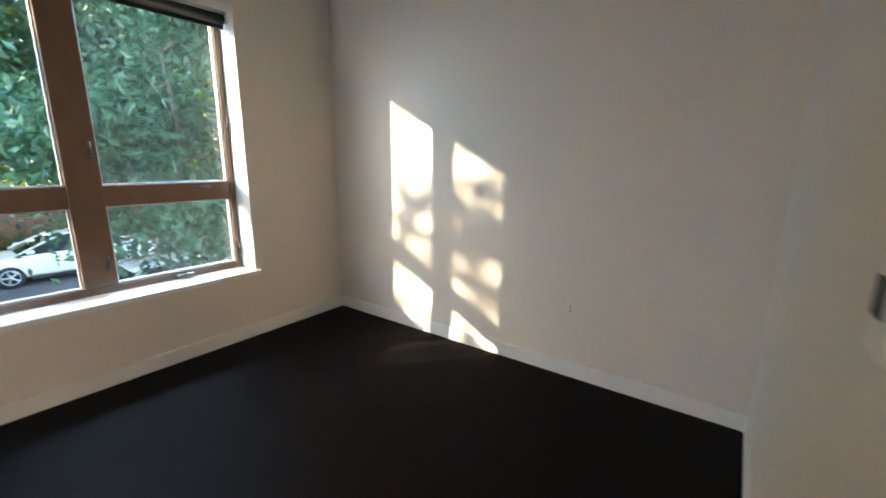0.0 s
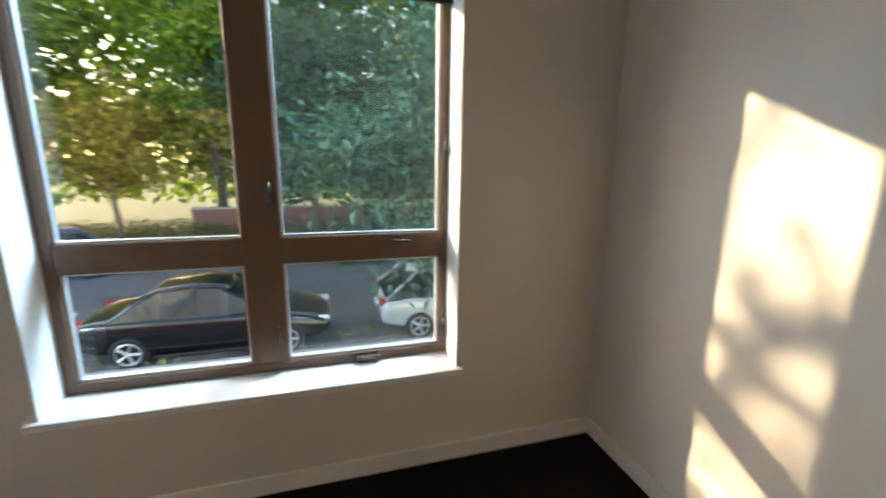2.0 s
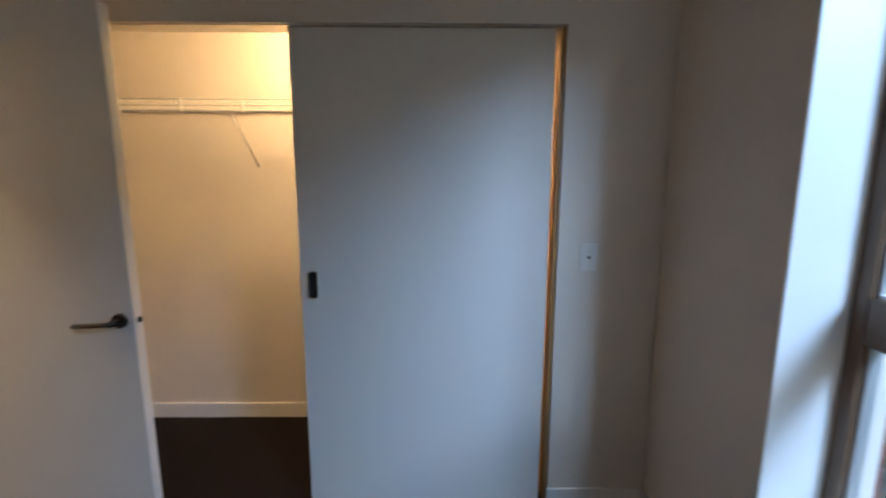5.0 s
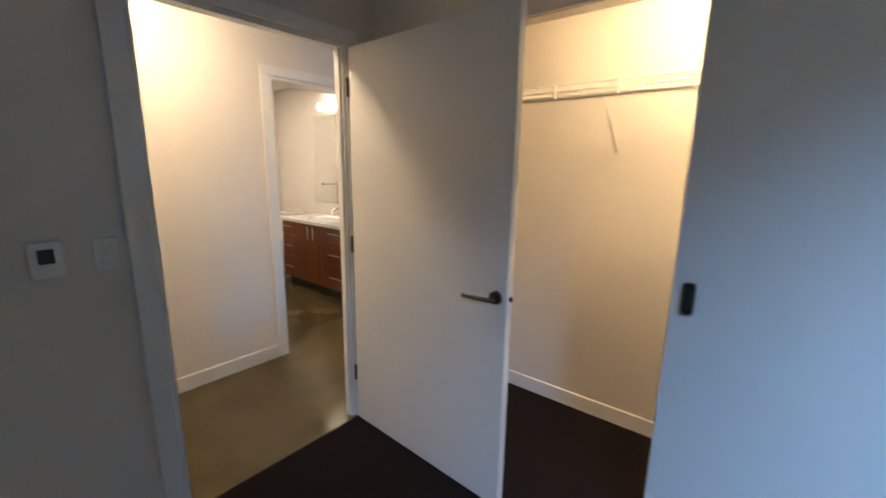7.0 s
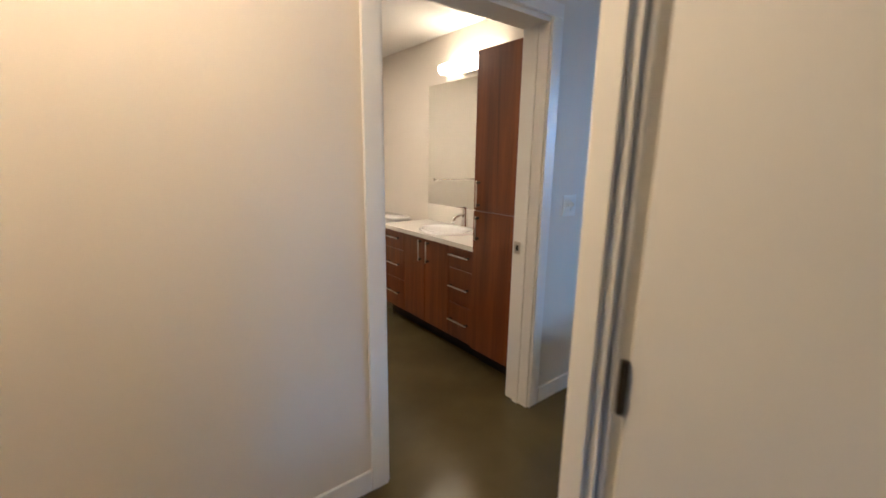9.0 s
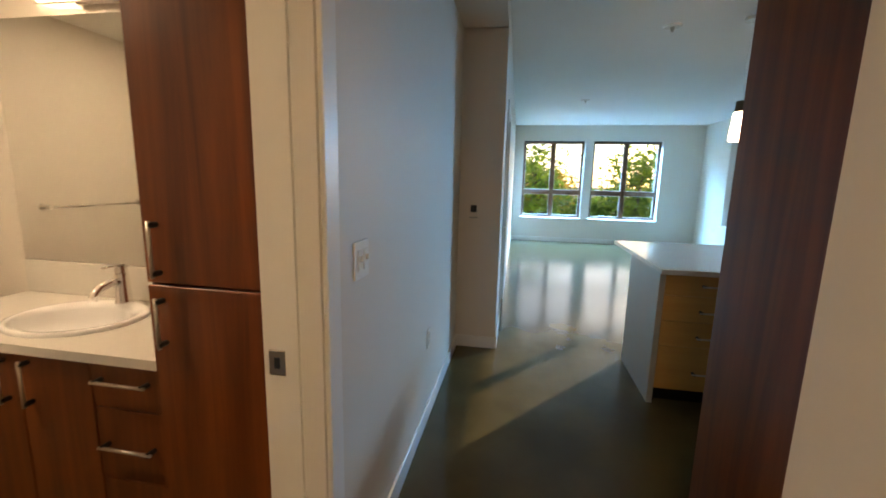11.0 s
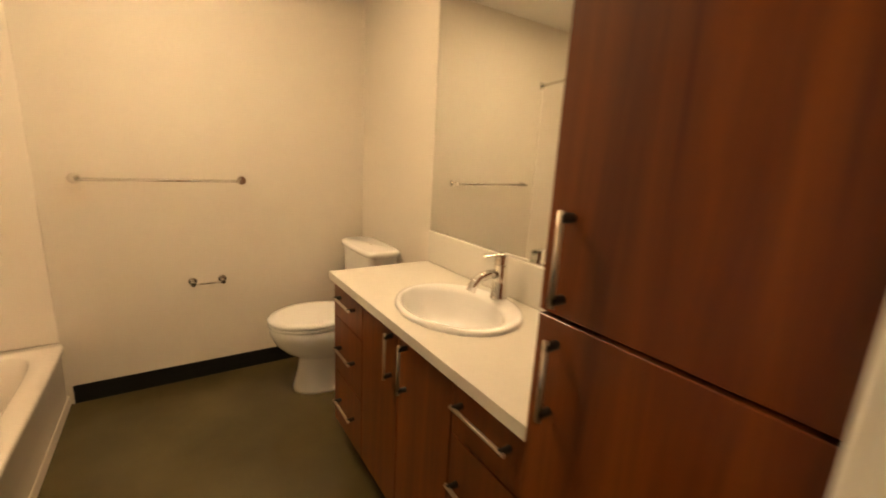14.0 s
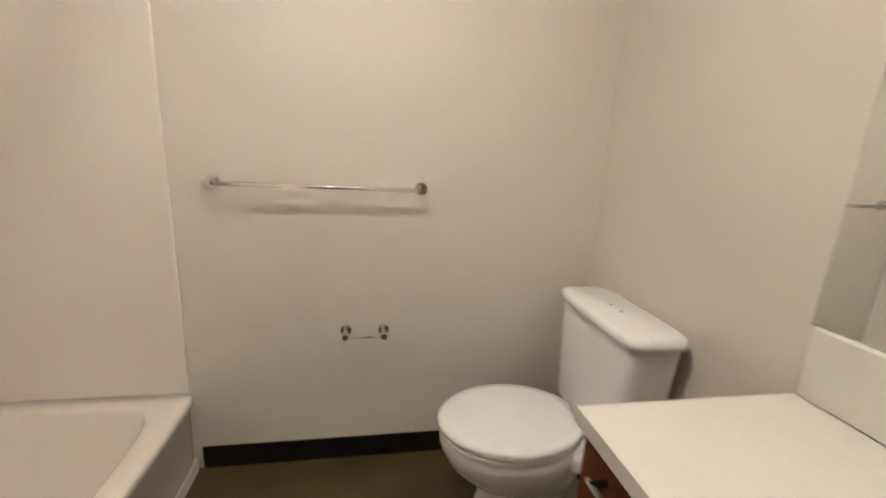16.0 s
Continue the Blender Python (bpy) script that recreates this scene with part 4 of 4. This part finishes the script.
def car(label, paint, x, y, heading, length=4.5, height=1.45, hatch=False):
    c = thing("car", label, "car", (x, y, GZ + .012), "parked cars")
    c.rotation_euler = (0, 0, radians(heading))
    l, w = length / 2, .9
    # half-sections: (x, half width, bottom, belt)
    sec = [(-l, .70, .42, .80), (-l + .06, .80, .34, .90), (-l + .35, .87, .24, .96 if not hatch else 1.0), (-l * .45, .90, .20, .96), (0, .90, .19, .94), (l * .42, .90, .20, .92), (l * .62, .89, .22, .88), (l - .35, .85, .24, .76), (l - .07, .76, .30, .66), (l, .66, .38, .58)]
    rings = []
    for sx, hw, zb, zt in sec:
        zm = (zb + zt) / 2
        rings.append([(sx, -hw * .86, zb), (sx, -hw, zb + .10), (sx, -hw * 1.0, zm + .08), (sx, -hw * .95, zt - .06), (sx, -hw * .84, zt), (sx, 0, zt + .03), (sx, hw * .84, zt), (sx, hw * .95, zt - .06), (sx, hw, zm + .08), (sx, hw, zb + .10), (sx, hw * .86, zb)])
    bd = part("body", loft(B(), rings), paint, c, smooth=True)
    md = bd.modifiers.new("smooth", 'SUBSURF')
    md.levels = md.render_levels = 2
    # greenhouse
    back = -l + (.12 if hatch else .62)
    roof0, roof1, front_x = -l * (.62 if hatch else .42), l * .10, l * .50
    bm = B()
    ringsg = []
    for gx, hw, z in ((back, .70, .94), (roof0, .62, height - .06), (-l * .12, .63, height), (roof1, .61, height - .05), (front_x, .74, .93)):
        ringsg.append([(gx, -hw - .10 * (height - z) / .5 * (1 if z > 1 else 0), z), (gx, 0, z + .035), (gx, hw + .10 * (height - z) / .5 * (1 if z > 1 else 0), z), (gx, .80, .90), (gx, -.80, .90)])
    g = part("windows", loft(bm, ringsg), CARGLASS, c, "dark tinted car windows")
    rf = B()
    loft(rf, [[(gx, -hw, z), (gx, -hw * .5, z + .022), (gx, 0, z + .03), (gx, hw * .5, z + .022), (gx, hw, z), (gx, 0, z - .02)] for gx, hw, z in ((roof0 - .12, .62, height - .09), (roof0, .64, height - .045), (-l * .12, .65, height + .012), (roof1, .63, height - .035), (roof1 + .10, .62, height - .085))])
    part("roof", rf, paint, c, smooth=True)
    for s in (-1, 1):
        pb = B()
        for px, pz in ((roof0, height - .05), (roof1, height - .05)):
            ex = back if px == roof0 else front_x
            tube(pb, [(ex, s * .755, .93), (px, s * .64, pz)], .028, 6)
        tube(pb, [(-l * .1, s * .80, .93), (-l * .12, s * .655, height - .02)], .03, 6)
        part("pillar", pb, paint, c)
        part("mirror", bx(B(), l * .36, l * .44, s * .88, s * 1.02, .95, 1.05, .025, 2), paint, c)
        part("headlight", bx(B(), l - .30, l - .05, s * .56 - .12, s * .56 + .17 * s + .0, .60, .70, .03, 3), LAMP_W, c, "clear headlight")
        part("taillight", bx(B(), -l + .0, -l + .22, s * .60 - .13, s * .60 + .14, .78, .90, .03, 3), LAMP_R, c, "red tail light")
        part("sill_trim", bx(B(), -l * .42, l * .42, s * .86, s * .905, .18, .25, .01, 1), TRIM, c)
        part("door_handle", bx(B(), -l * .2, -l * .2 + .16, s * .885, s * .915, .80, .825, .006, 1), paint, c)
    part("grille", bx(B(), l - .06, l + .012, -.42, .42, .36, .56, .02, 2), TRIM, c, "black grille")
    part("plate", bx(B(), l + .008, l + .018, -.16, .16, .40, .48), PLATE, c)
    part("rear_plate", bx(B(), -l - .012, -l + .01, -.16, .16, .62, .72), PLATE, c)
    for sx in (-l * .60, l * .61):
        for s in (-1, 1):
            wh = part("wheel", loft(B(), [[(sx + r * math.cos(a), s * yy, .32 + r * math.sin(a)) for a in (2 * math.pi * k / 24 for k in range(24))] for yy, r in ((.68, .27), (.68, .31), (.72, .325), (.86, .325), (.895, .31), (.90, .22), (.885, .21))]), RUB, c, "black rubber tyre", True)
            rim = B()
            for k in range(5):
                a = 2 * math.pi * k / 5
                tube(rim, [(sx, s * .905, .32), (sx + .205 * math.cos(a), s * .90, .32 + .205 * math.sin(a))], .028, 6)
            tube(rim, [(sx + .205 * math.cos(2 * math.pi * k / 20), s * .90, .32 + .205 * math.sin(2 * math.pi * k / 20)) for k in range(21)], .016, 6)
            part("rim", rim, ALLOY, wh, "silver alloy rim")
    return c


def paint(name, colour, metal=.2):
    return mat(name, colour, .22, metal=metal, var=.03, scale=2, coat=.8)


car("black parked sedan by the near kerb", paint("paint_black", (.008, .008, .010)), .35, 11.15, 0, 4.55, 1.43)
car("silver parked sedan by the near kerb", paint("paint_silver", (.50, .52, .55), .5), -4.75, 11.15, 0, 4.6, 1.42)
car("white parked hatchback with red tail lights", paint("paint_pearl", (.60, .62, .62)), 5.75, 11.15, 0, 4.2, 1.52, True)
car("blue parked hatchback across the street", paint("paint_blue", (.02, .06, .30), .3), -6.1, 18.35, 0, 4.1, 1.5, True)
car("white parked sedan across the street", paint("paint_white", (.72, .72, .70), .0), 4.75, 18.3, 180, 4.6, 1.4)
for x, y, hd in ((-20.5, 27.5, 90), (-17.6, 28.0, 90), (-14.0, 28.4, 90)):
    car("pale car parked far off among trees", paint("paint_far", (.5, .5, .52)), x, y, hd, 4.4, 1.45)

# ---- bricks of the pier beside the bedroom window ----
pier = bpy.data.objects["facade_pier"]
MORTARED = mat("brick_piece", (.23, .085, .06), .85, var=.35, scale=11, bump=.5, bscale=60)
brick_mesh = None
for k in range(68):
    z = -1.0 + k * .076
    if z > 4.2:
        break
    if brick_mesh is None:
        first = part("brick", bx(B(), -.19, .006, -.115, .006, 0, .066, .003, 1), MORTARED, pier)
        brick_mesh = first.data
        ob = first
    else:
        ob = new("brick", brick_mesh)
        ob.parent = pier
    ob.location = (1.39, 4.19 - (.0 if k % 2 else .002), z)
